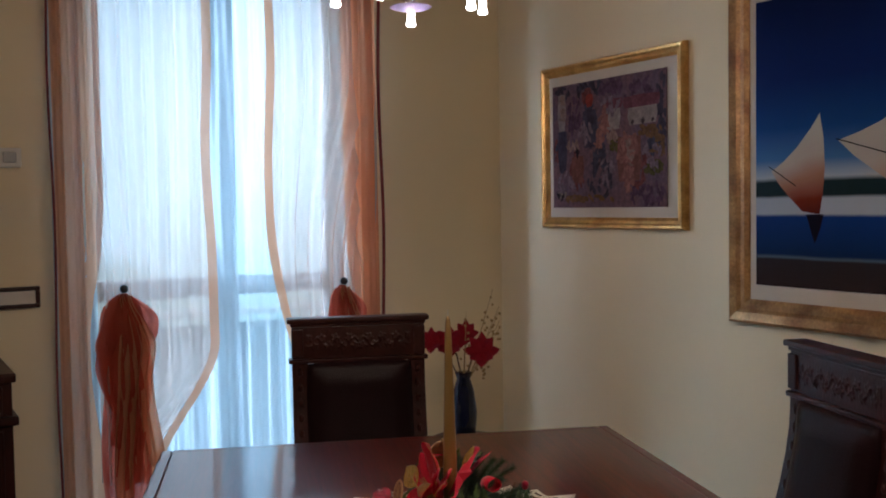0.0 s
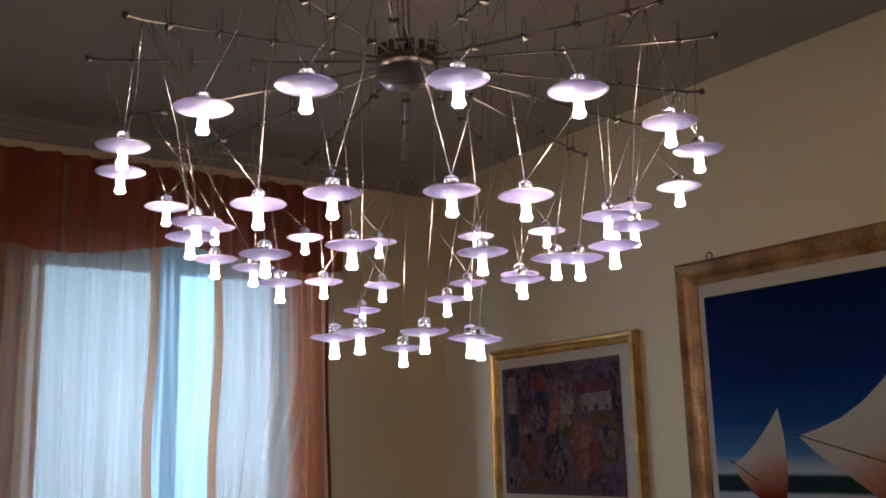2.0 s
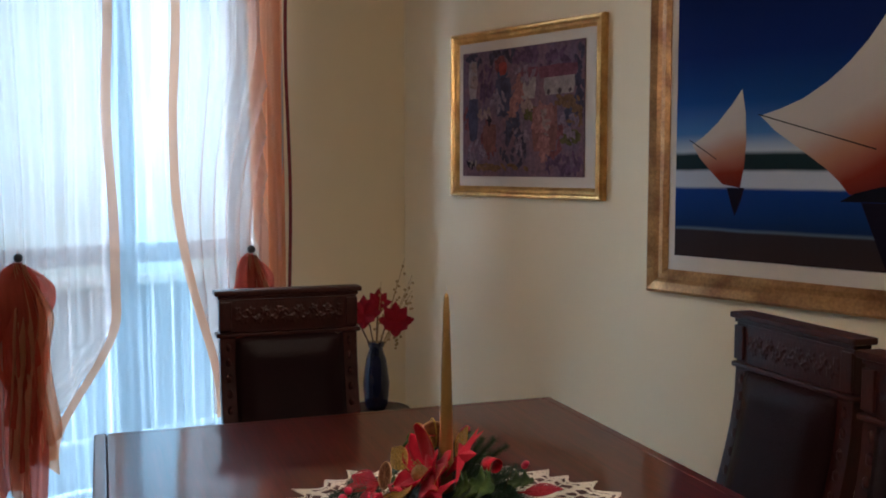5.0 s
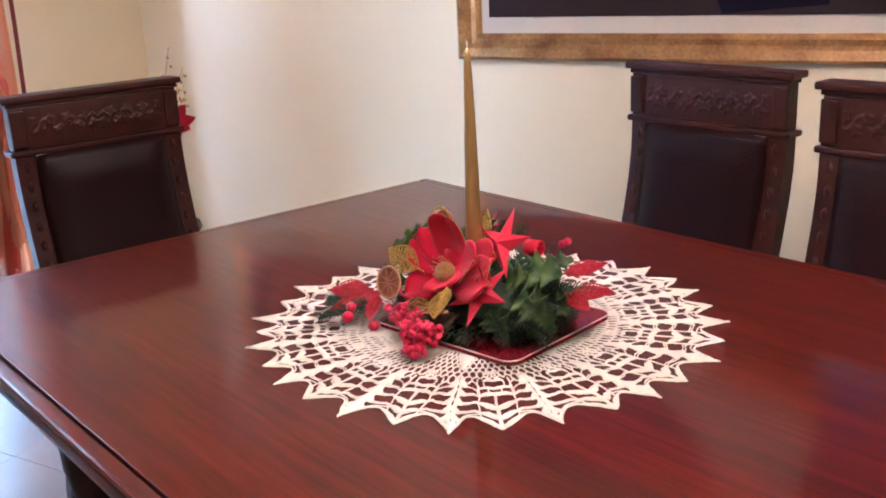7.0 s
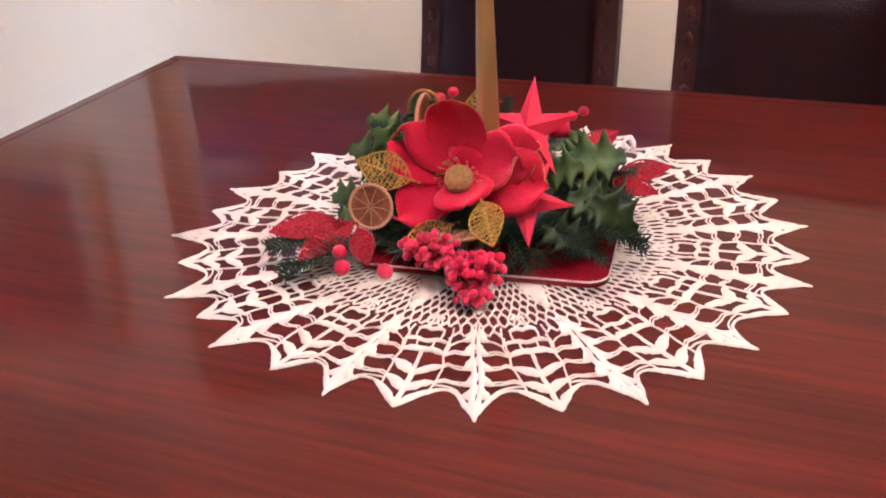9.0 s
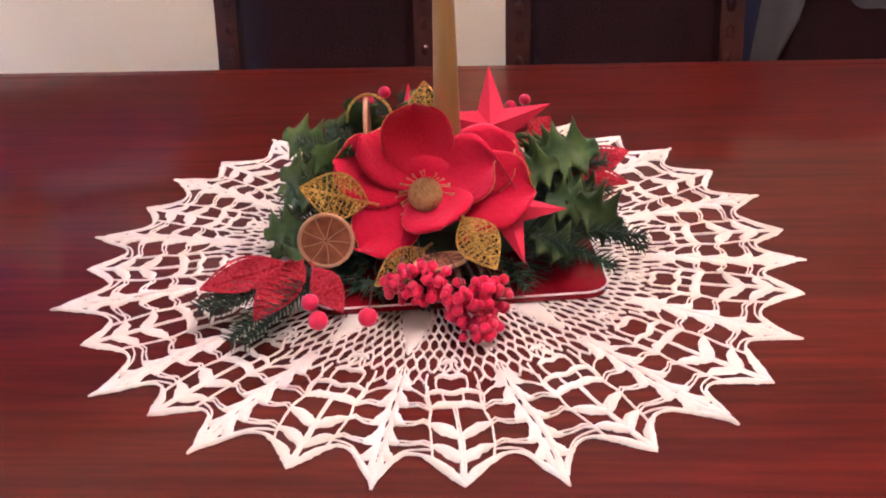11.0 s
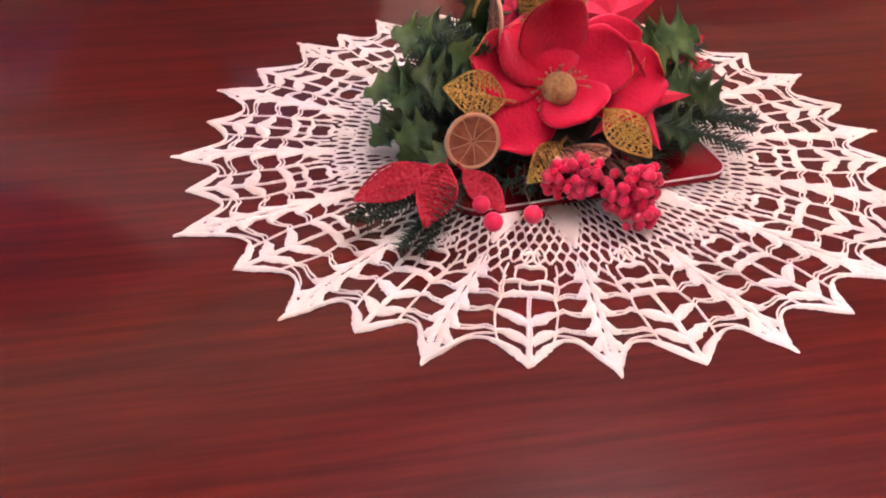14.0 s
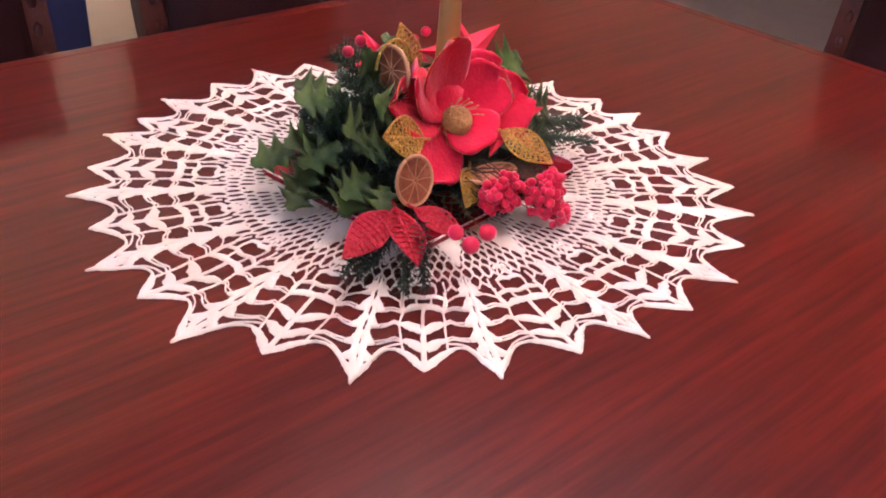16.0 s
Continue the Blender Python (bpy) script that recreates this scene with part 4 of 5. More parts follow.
            for i in range(int(ln / cell / 0.87) + 2):
                for j in range(-int(2 * width / cell) - 2, int(2 * width / cell) + 3):
                    if (i + j) % 2:
                        continue
                    for di, dj in ((1, 1), (1, -1), (0, 2)):
                        p1, p2 = knot(i, j), knot(i + di, j + dj)
                        if p1 and p2 and rg.random() < 0.86:
                            tube(bm, [p1, p2], 0.00055, 4)
        part("glitter_leaf", bm, material, c, label, m=frame_m(p, q - p, up))
    for p, q, w in (((-0.058, 0.157, 0.830), (-0.056, 0.230, 0.818), 0.016), ((-0.054, 0.140, 0.826), (-0.108, 0.192, 0.809), 0.017), ((-0.070, 0.132, 0.826), (-0.116, 0.119, 0.806), 0.013)):
        glitter_leaf(p, q, w, (-0.55, 0.2, 0.8), M_GLITTER, "red glitter leaf with open veins")
    for p, q, w in (((0.0, -0.145, 0.845), (0.005, -0.205, 0.852), 0.014), ((0.0, -0.140, 0.838), (-0.035, -0.185, 0.838), 0.012), ((0.06, -0.11, 0.85), (0.10, -0.16, 0.86), 0.014)):
        glitter_leaf(p, q, w, (-0.5, 0, 0.85), M_GLITTER, "red glitter leaf with open veins")
    for p, q, w in (((-0.045, 0.075, 0.868), (-0.034, 0.132, 0.888), 0.020), ((-0.092, 0.002, 0.862), (-0.146, -0.008, 0.838), 0.018), ((-0.076, 0.034, 0.829), (-0.100, 0.086, 0.816), 0.014), ((0.010, 0.004, 0.890), (0.029, -0.002, 0.945), 0.018)):
        glitter_leaf(p, q, w, (-0.8, 0.2, 0.5), M_GOLDGLIT, "gold glitter leaf with pierced pattern")
    # berries
    bm = B()
    bmesh.ops.create_icosphere(bm, subdivisions=2, radius=1)
    ball = None
    rnd = random.Random(7)
    spots = []
    for cx, cy, cz, sx, sy, sz, n in ((-0.122, 0.056, 0.824, 0.016, 0.030, 0.020, 70), (-0.150, 0.012, 0.816, 0.018, 0.032, 0.022, 105), (-0.165, 0.016, 0.797, 0.012, 0.020, 0.009, 28)):
        got = 0
        while got < n:
            p = Vector((rnd.uniform(-1, 1), rnd.uniform(-1, 1), rnd.uniform(-1, 1)))
            if 0.35 < p.length < 1:
                spots.append(((cx + sx * p.x, cy + sy * p.y, max(zt + 0.006, cz + sz * p.z)), rnd.uniform(0.0034, 0.0052)))
                got += 1
    spots += [((-0.134, 0.143, 0.814), 0.0085), ((-0.131, 0.101, 0.806), 0.0085), ((-0.120, 0.146, 0.824), 0.0075), ((0.060, -0.115, 0.900), 0.006), ((0.068, -0.103, 0.892), 0.006), ((0.055, 0.03, 0.93), 0.006), ((0.06, 0.045, 0.922), 0.006)]
    for p, r in spots:
        mm = Matrix.Translation(p) @ Matrix.Diagonal((r, r, r, 1))
        ball = again(ball, mm) if ball else part("berry", bm, M_BERRY, c, "shiny red berry", smooth=True, m=mm)
    bm = B()
    for p, r in spots[::3]:
        tube(bm, [(p[0] * 0.55, p[1] * 0.7, 0.822), ((p[0] * 0.8), p[1] * 0.9, p[2] + 0.006), p], 0.0006, 4)
    tagged(part("berry_stem", bm, M_TWIG, c), kind="stuff")
    # holly leaves
    hl = []
    for ln, w in ((0.046, 0.020), (0.038, 0.017)):
        hl.append(part("holly_leaf", leaf_plate(B(), ln, w, 3, 0.16, 0.0006, 0.22), M_HOLLY, c, "glossy green holly leaf with spines", smooth=True, m=pose(0.02, 0.04, 0.87)))
    leaves = [((0.015, 0.05, 0.90), (0.1, 0.5, 0.8), (-0.7, 0.5, 0.3)), ((-0.02, 0.10, 0.865), (0.3, 0.9, 0.25), (-0.6, 0.3, 0.7)), ((0.03, 0.10, 0.85), (0.5, 0.8, -0.2), (-0.4, 0.5, 0.7)),
              ((0.06, 0.08, 0.84), (0.9, 0.6, 0.0), (0.2, 0.3, 0.9)), ((0.05, 0.11, 0.825), (0.3, 0.9, -0.3), (0.0, 0.5, 0.8)),
              ((-0.01, -0.085, 0.865), (-0.2, -0.7, 0.5), (-0.85, 0.1, 0.5)), ((-0.065, -0.085, 0.852), (-0.35, -0.8, -0.1), (-0.8, 0.0, 0.6)), ((-0.03, -0.10, 0.845), (0.1, -1, 0.1), (-0.6, 0, 0.8)),
              ((0.05, -0.08, 0.86), (0.5, -0.8, 0.3), (-0.3, -0.3, 0.9)), ((0.08, -0.03, 0.85), (0.9, -0.3, 0.1), (0.0, 0.1, 1)), ((0.07, 0.03, 0.865), (0.9, 0.3, 0.3), (-0.2, 0, 1)),
              ((0.02, 0.0, 0.905), (0.6, 0.1, 0.8), (-0.6, 0.2, 0.7)), ((-0.09, -0.06, 0.835), (-0.6, -0.7, -0.2), (-0.5, 0.2, 0.8)), ((-0.02, 0.085, 0.89), (0.05, 0.7, 0.6), (-0.8, 0.3, 0.4)),
              ((-0.045, -0.06, 0.87), (-0.3, -0.9, 0.3), (-0.8, 0.3, 0.4)),
              ((0.06, 0.10, 0.85), (0.2, 0.9, 0.2), (-0.4, 0.5, 0.7)), ((0.085, 0.10, 0.83), (0.6, 0.8, -0.1), (-0.1, 0.5, 0.8)), ((-0.03, 0.12, 0.832), (-0.5, 0.8, -0.2), (-0.4, 0.3, 0.8)),
              ((0.045, 0.09, 0.885), (0.3, 0.8, 0.4), (-0.6, 0.4, 0.7)), ((0.07, 0.06, 0.88), (0.7, 0.6, 0.4), (-0.4, 0.4, 0.8)), ((0.0, 0.10, 0.875), (-0.1, 0.9, 0.35), (-0.7, 0.3, 0.6)), ((0.05, 0.125, 0.815), (0.0, 0.95, -0.3), (-0.3, 0.5, 0.8))]
    leaves += [((-0.025, -0.082, 0.872), (-0.05, -0.75, 0.35), (-0.75, 0.05, 0.6)), ((-0.055, -0.098, 0.862), (-0.25, -0.95, -0.25), (-0.75, -0.05, 0.65)), ((-0.04, -0.115, 0.848), (-0.1, -0.9, -0.3), (-0.7, -0.2, 0.6)),
               ((-0.02, 0.13, 0.845), (0.1, 0.95, -0.15), (-0.7, 0.3, 0.6)), ((0.0, 0.12, 0.83), (-0.3, 0.9, -0.25), (-0.5, 0.3, 0.7))]
    wide_leaf = part("holly_leaf", leaf_plate(B(), 0.062, 0.025, 3, 0.12, 0.0006, 0.20), M_HOLLY, c, "large light green holly leaf with spines", smooth=True, m=frame_m((-0.040, -0.087, 0.882), (-0.10, -0.90, 0.10), (-0.75, -0.20, 0.60)))
    again(wide_leaf, frame_m((-0.080, -0.108, 0.856), (-0.15, -0.75, -0.55), (-0.80, -0.20, 0.50)))
    for i, (p, x, up) in enumerate(leaves):
        mm = frame_m(p, x, up)
        if i < 2:
            hl[i].matrix_local = mm
        else:
            again(hl[i % 2], mm)
    # pine twigs all round
    tw = [part("pine_twig", pine_twig(B(), 130, 0.085, 0.020), M_PINE, c, "dark green pine twig", m=pose(0, 0, 0.86)) for _ in range(2)]
    k = 0
    for ang in range(0, 360, 20):
        for el, z, r in ((-8, 0.815, 0.055), (16, 0.84, 0.045), (38, 0.862, 0.03)):
            if el > 0 and (95 if el < 20 else 60) < ang < 290:
                continue
            a = radians(ang + rnd.uniform(-9, 9) + el)
            e = radians(el + rnd.uniform(-5, 5))
            x = (math.cos(a) * math.cos(e), math.sin(a) * math.cos(e), math.sin(e))
            mm = frame_m((r * math.cos(a), r * math.sin(a) - 0.005, z), x, (0, 0, 1)) @ Matrix.Diagonal((0.95, 0.95, 0.95, 1))
            if k < 2:
                tw[k].matrix_local = mm
            else:
                again(tw[k % 2], mm)
            k += 1
    for p, x in (((-0.07, 0.14, 0.815), (-0.45, 0.9, -0.25)), ((-0.05, 0.15, 0.815), (-0.1, 1, -0.15)), ((-0.06, 0.13, 0.81), (-0.15, 1.0, -0.05)), ((0.0, -0.095, 0.84), (0.1, -1, 0.1)), ((-0.06, -0.1, 0.825), (-0.6, -0.6, -0.1)), ((-0.06, -0.075, 0.82), (-0.3, -0.9, -0.05)), ((-0.075, 0.135, 0.814), (-0.55, 0.8, -0.18)), ((-0.045, 0.145, 0.818), (-0.3, 1, -0.2)), ((-0.04, -0.07, 0.84), (-0.25, -0.95, 0.1)), ((-0.03, -0.075, 0.85), (-0.1, -1, 0.2)), ((-0.08, -0.085, 0.824), (-0.45, -0.85, 0.02)), ((-0.085, -0.06, 0.83), (-0.7, -0.6, -0.1))):
        again(tw[0], frame_m(p, x, (0, 0, 1)))
    for k in range(16):
        a, z = radians(36 + 3.6 * k), 0.822 + 0.011 * (k % 6)
        x = (math.cos(a) * 0.9, math.sin(a), 0.05 + 0.16 * (k % 4))
        again(tw[k % 2], frame_m((0.062 * math.cos(a), 0.070 * math.sin(a), z), x, (0, 0, 1)) @ Matrix.Diagonal((0.72, 0.9, 0.9, 1)))
    bm = B()
    tube(bm, [Vector((0.0, 0.058, 0.925)) + 0.026 * Vector((0.3 * math.cos(a), 0.75 * math.cos(a), math.sin(a))) for a in [2 * math.pi * k / 20 for k in range(17)]], 0.0014, 6)
    part("gold_cord", bm, M_GOLDGLIT, c, "looped gold cord", smooth=True)
    # striped ribbon behind the star
    def rib(u, v):
        a = 2 * math.pi * u
        return (0.012 + 0.014 * math.cos(a), -0.094 + 0.022 * v, 0.900 + 0.011 * math.sin(a))
    part("ribbon", sheet(B(), rib, 20, 2, 0.0006), M_RED, c, "red ribbon loop", smooth=True)


centrepiece()


# ---- chandelier ----
def chandelier():
    cx, cy = -0.145, -0.125
    c = empty("chandelier", pose(cx, cy, 0), "steel wire chandelier with many small lit frosted lamps", "chandelier")
    part("rod", tube(B(), [(0, 0, 2.125), (0, 0, CZ - 0.02)], 0.006, 12), M_DARKSTEEL, c, smooth=True)
    part("canopy", lathe(B(), [(0.06, CZ - 0.001), (0.058, CZ - 0.02), (0.04, CZ - 0.035), (0.008, CZ - 0.04)], 28), M_CHROME, c, smooth=True)
    hub = part("hub", lathe(B(), [(0.02, 2.158), (0.050, 2.153), (0.052, 2.139), (0.04, 2.130), (0.02, 2.125)], 32), M_DARKSTEEL, c, "dark round hub with cable screws", smooth=True)
    part("hub_glass", lathe(B(), [(0.050, 2.129), (0.048, 2.118), (0.030, 2.106), (0.01, 2.103)], 32), M_CRYSTAL, c, "clear glass cup under the hub", smooth=True)
    bm = B()
    lathe(bm, [(0.0025, 0), (0.005, 0.002), (0.005, 0.016), (0.003, 0.018)], 8)
    screw = None
    for k in range(16):
        a = math.pi * 2 * k / 16
        mm = pose(0.043 * math.cos(a), 0.043 * math.sin(a), 2.156)
        screw = again(screw, mm) if screw else part("screw", bm, M_DARKSTEEL, hub, m=mm)
    AZ = 2.125
    arm = clip = None
    bm_arm = tube(B(), [(0.055, 0, AZ + 0.015), (0.25, 0, AZ + 0.004), (0.49, 0, AZ - 0.006), (0.515, 0, AZ - 0.004)], 0.0021, 6)
    tipm = bmesh.ops.create_icosphere(bm_arm, subdivisions=1, radius=0.0065, matrix=Matrix.Translation((0.517, 0, AZ - 0.004)))
    bm_clip = box(B(), (-0.004, -0.008, -0.003), (0.004, 0.008, 0.004), 0.0012, 1)
    tube(bm_clip, [(0, 0.006, -0.02), (0, 0.006, 0.035)], 0.0008, 4)
    tube(bm_clip, [(0, -0.006, -0.012), (0.004, -0.006, 0.028)], 0.0007, 4)
    ANG = [161, -178, -148, -128, -103, -73, -54, -26, -5, 16, 33, 58, 82, 108, 131]
    REACH = {161: 0.93, -178: 0.88, -148: 0.90, -128: 0.82, -103: 0.84, -73: 0.85, -54: 0.92, -26: 0.96, 16: 1.05}
    for a in ANG:
        mm = pose(0, 0, AZ + 0.008, 0, 1.6, a) @ pose(0, 0, -AZ) @ Matrix.Diagonal((REACH.get(a, 0.95), 1, 1, 1))
        arm = again(arm, mm) if arm else part("arm", bm_arm, M_DARKSTEEL, c, "thin steel arm", m=mm)
        for r in (0.15, 0.26, 0.36, 0.46):
            mm = pose(0, 0, 0, 0, 0, a) @ pose(r * REACH.get(a, 0.95) + random.uniform(-0.012, 0.012), 0, AZ + 0.022 - 0.072 * r)
            clip = again(clip, mm) if clip else part("clip", bm_clip, M_DARKSTEEL, c, "small dark cable clip", m=mm)
    # lamps in four tiers: (height, [(angle, radius), ...])
    tiers = ((1.945, [(177, .44), (160, .43), (-157, .44), (-138, .45), (-116, .45), (-97, .45), (-73, .44), (-54, .44), (-27, .44), (131, .42), (109, .45), (85, .43), (65, .44), (39, .42), (21, .45), (-8, .43)]),
             (1.85, [(178, .34), (161, .33), (131, .33), (-159, .33), (114, .32), (-140, .33), (-114, .32), (-96, .32), (83, .37), (65, .39), (41, .40), (23, .36), (-64, .32), (-50, .34)]),
             (1.805, [(-173, .26), (-143, .23), (-90, .18), (129, .22), (44, .29), (-8, .20), (-58, .23), (-53, .26), (-66, .33), (70, .42)]),
             (1.705, [(162, .12), (-162, .12), (63, .15), (-111, .08), (-22, .09), (-5, .12)]))
    shade = bulb = sock = None
    bm_s = lathe(B(), [(0.0085, -0.0045), (0.022, -0.0022), (0.034, 0.0015), (0.0358, 0.0028), (0.034, 0.0042), (0.02, 0.0058), (0.008, 0.0075)], 28)
    bm_b = lathe(B(), [(0.0052, -0.002), (0.0058, -0.012), (0.0062, -0.021), (0.0082, -0.0265), (0.006, -0.0295)], 14)
    bm_k = lathe(B(), [(0.009, 0.0076), (0.0095, 0.014), (0.0085, 0.020), (0.004, 0.022)], 14)
    wires = []
    for z, lamps in tiers:
        for ang, r in lamps:
            x, y = r * math.cos(radians(ang)), r * math.sin(radians(ang))
            mm = pose(x, y, z)
            if shade:
                shade = again(shade, mm)
                again(bulb, Matrix(), shade)
                again(sock, Matrix(), shade)
            else:
                shade = part("shade", bm_s, M_SHADE, c, "round frosted lilac glass saucer", smooth=True, m=mm)
                bulb = part("bulb", bm_b, M_BULB, shade, "lit warm bulb", smooth=True)
                sock = part("socket", bm_k, M_CRYSTAL, shade, "clear glass socket", smooth=True)
            near = sorted(ANG, key=lambda a: abs((a - ang + 180) % 360 - 180))[:2 if z > 1.82 else 1]
            for i, a in enumerate(near):
                rr = min(0.49 * REACH.get(a, 0.95), r + 0.04 + 0.05 * i)
                wires.append(((rr * math.cos(radians(a)), rr * math.sin(radians(a)), AZ + 0.020 - 0.070 * rr), (x, y, z + 0.021)))
    for p, q in wires:
        p, q = Vector(p), Vector(q)
        mid = (p + q) / 2 + Vector((random.uniform(-0.012, 0.012), random.uniform(-0.012, 0.012), 0))
        part("cable", tube(B(), [p, p.lerp(mid, 0.6), mid, mid.lerp(q, 0.5), q], 0.0007, 5), M_CHROME, c, smooth=True)


chandelier()
for k in range(6):
    a = radians(60 * k + 25)
    place = pose(-0.145 + 0.38 * math.cos(a), -0.125 + 0.38 * math.sin(a), 1.89)
    lamp("chandelier_light", "POINT", place, 2.6, (1.0, 0.74, 0.47), radius=0.03)
    # under the saucers more light falls than rises past them
    lamp("chandelier_downlight", "SPOT", place, 1.9, (1.0, 0.74, 0.47), radius=0.03, cone=168)


# ---- paintings ----
def picture_frame(thing, y0, y1, z0, z1, width, depth, material, steps):
    """A mitred frame on the east wall, built of four lengths with a stepped section."""
    def length(p, q, inward):
        bm = B()
        prev = None
        d = (Vector(q) - Vector(p)).normalized()
        rows = []
        for s, h in steps:
            a = Vector(p) + (Vector(inward) + d) * s * width
            b = Vector(q) + (Vector(inward) - d) * s * width
            rows.append([bm.verts.new((-h * depth, a.x, a.y)), bm.verts.new((-h * depth, b.x, b.y))])
        rows.append([bm.verts.new((0, *(Vector(p) + (Vector(inward) + d) * width))), bm.verts.new((0, *(Vector(q) + (Vector(inward) - d) * width)))])
        rows.append([bm.verts.new((0, *p)), bm.verts.new((0, *q))])
        for k in range(len(rows)):
            a, b = rows[k], rows[(k + 1) % len(rows)]
            bm.faces.new((a[0], a[1], b[1], b[0]))
        part("frame_side", bm, material, thing)
    length((y0, z0), (y1, z0), (0, 1))
    length((y1, z0), (y1, z1), (-1, 0))
    length((y1, z1), (y0, z1), (0, -1))
    length((y0, z1), (y0, z0), (1, 0))


def ramp_material(name, stops, axis, lo, hi, rough=0.45, wobble=0.02, tilt=0.0):
    m = bpy.data.materials.new(name)
    m.use_nodes = True
    nt = m.node_tree
    b = nt.nodes["Principled BSDF"]
    tc, sep = nt.nodes.new("ShaderNodeTexCoord"), nt.nodes.new("ShaderNodeSeparateXYZ")
    nt.links.new(tc.outputs["Object"], sep.inputs[0])
    n = nt.nodes.new("ShaderNodeTexNoise")
    n.inputs["Scale"].default_value = 7
    nt.links.new(tc.outputs["Object"], n.inputs["Vector"])
    ad = nt.nodes.new("ShaderNodeMath")
    ad.operation = "MULTIPLY_ADD"
    ad.inputs[1].default_value = wobble
    nt.links.new(n.outputs[0], ad.inputs[0])
    slant = nt.nodes.new("ShaderNodeMath")
    slant.operation = "MULTIPLY_ADD"
    slant.inputs[1].default_value = tilt
    nt.links.new(sep.outputs[1], slant.inputs[0])
    nt.links.new(sep.outputs[axis], slant.inputs[2])
    nt.links.new(slant.outputs[0], ad.inputs[2])
    mr = nt.nodes.new("ShaderNodeMapRange")
    mr.inputs[1].default_value, mr.inputs[2].default_value = lo, hi
    nt.links.new(ad.outputs[0], mr.inputs[0])
    r = nt.nodes.new("ShaderNodeValToRGB")
    els = r.color_ramp.elements
    for k, (p, col) in enumerate(stops):
        e = els[k] if k < 2 else els.new(p)
        e.position, e.color = p, (*col, 1)
    nt.links.new(mr.outputs[0], r.inputs[0])
    nt.links.new(r.outputs[0], b.inputs["Base Color"])
    b.inputs["Roughness"].default_value, b.inputs["Specular IOR Level"].default_value = rough + 0.2, 0.06
    bp = nt.nodes.new("ShaderNodeBump")
    bp.inputs["Strength"].default_value, bp.inputs["Distance"].default_value = 0.2, 0.002
    n2 = nt.nodes.new("ShaderNodeTexNoise")
    n2.inputs["Scale"].default_value = 220
    nt.links.new(tc.outputs["Object"], n2.inputs["Vector"])
    nt.links.new(n2.outputs[0], bp.inputs["Height"])
    nt.links.new(bp.outputs[0], b.inputs["Normal"])
    return m


def flat(name, pts, x, material, parent, label=""):
    """A flat painted shape on the east wall, outline in y, z."""
    bm = B()
    bm.faces.new([bm.verts.new((x, y, z)) for y, z in pts])
    return part(name, bm, material, parent, label)


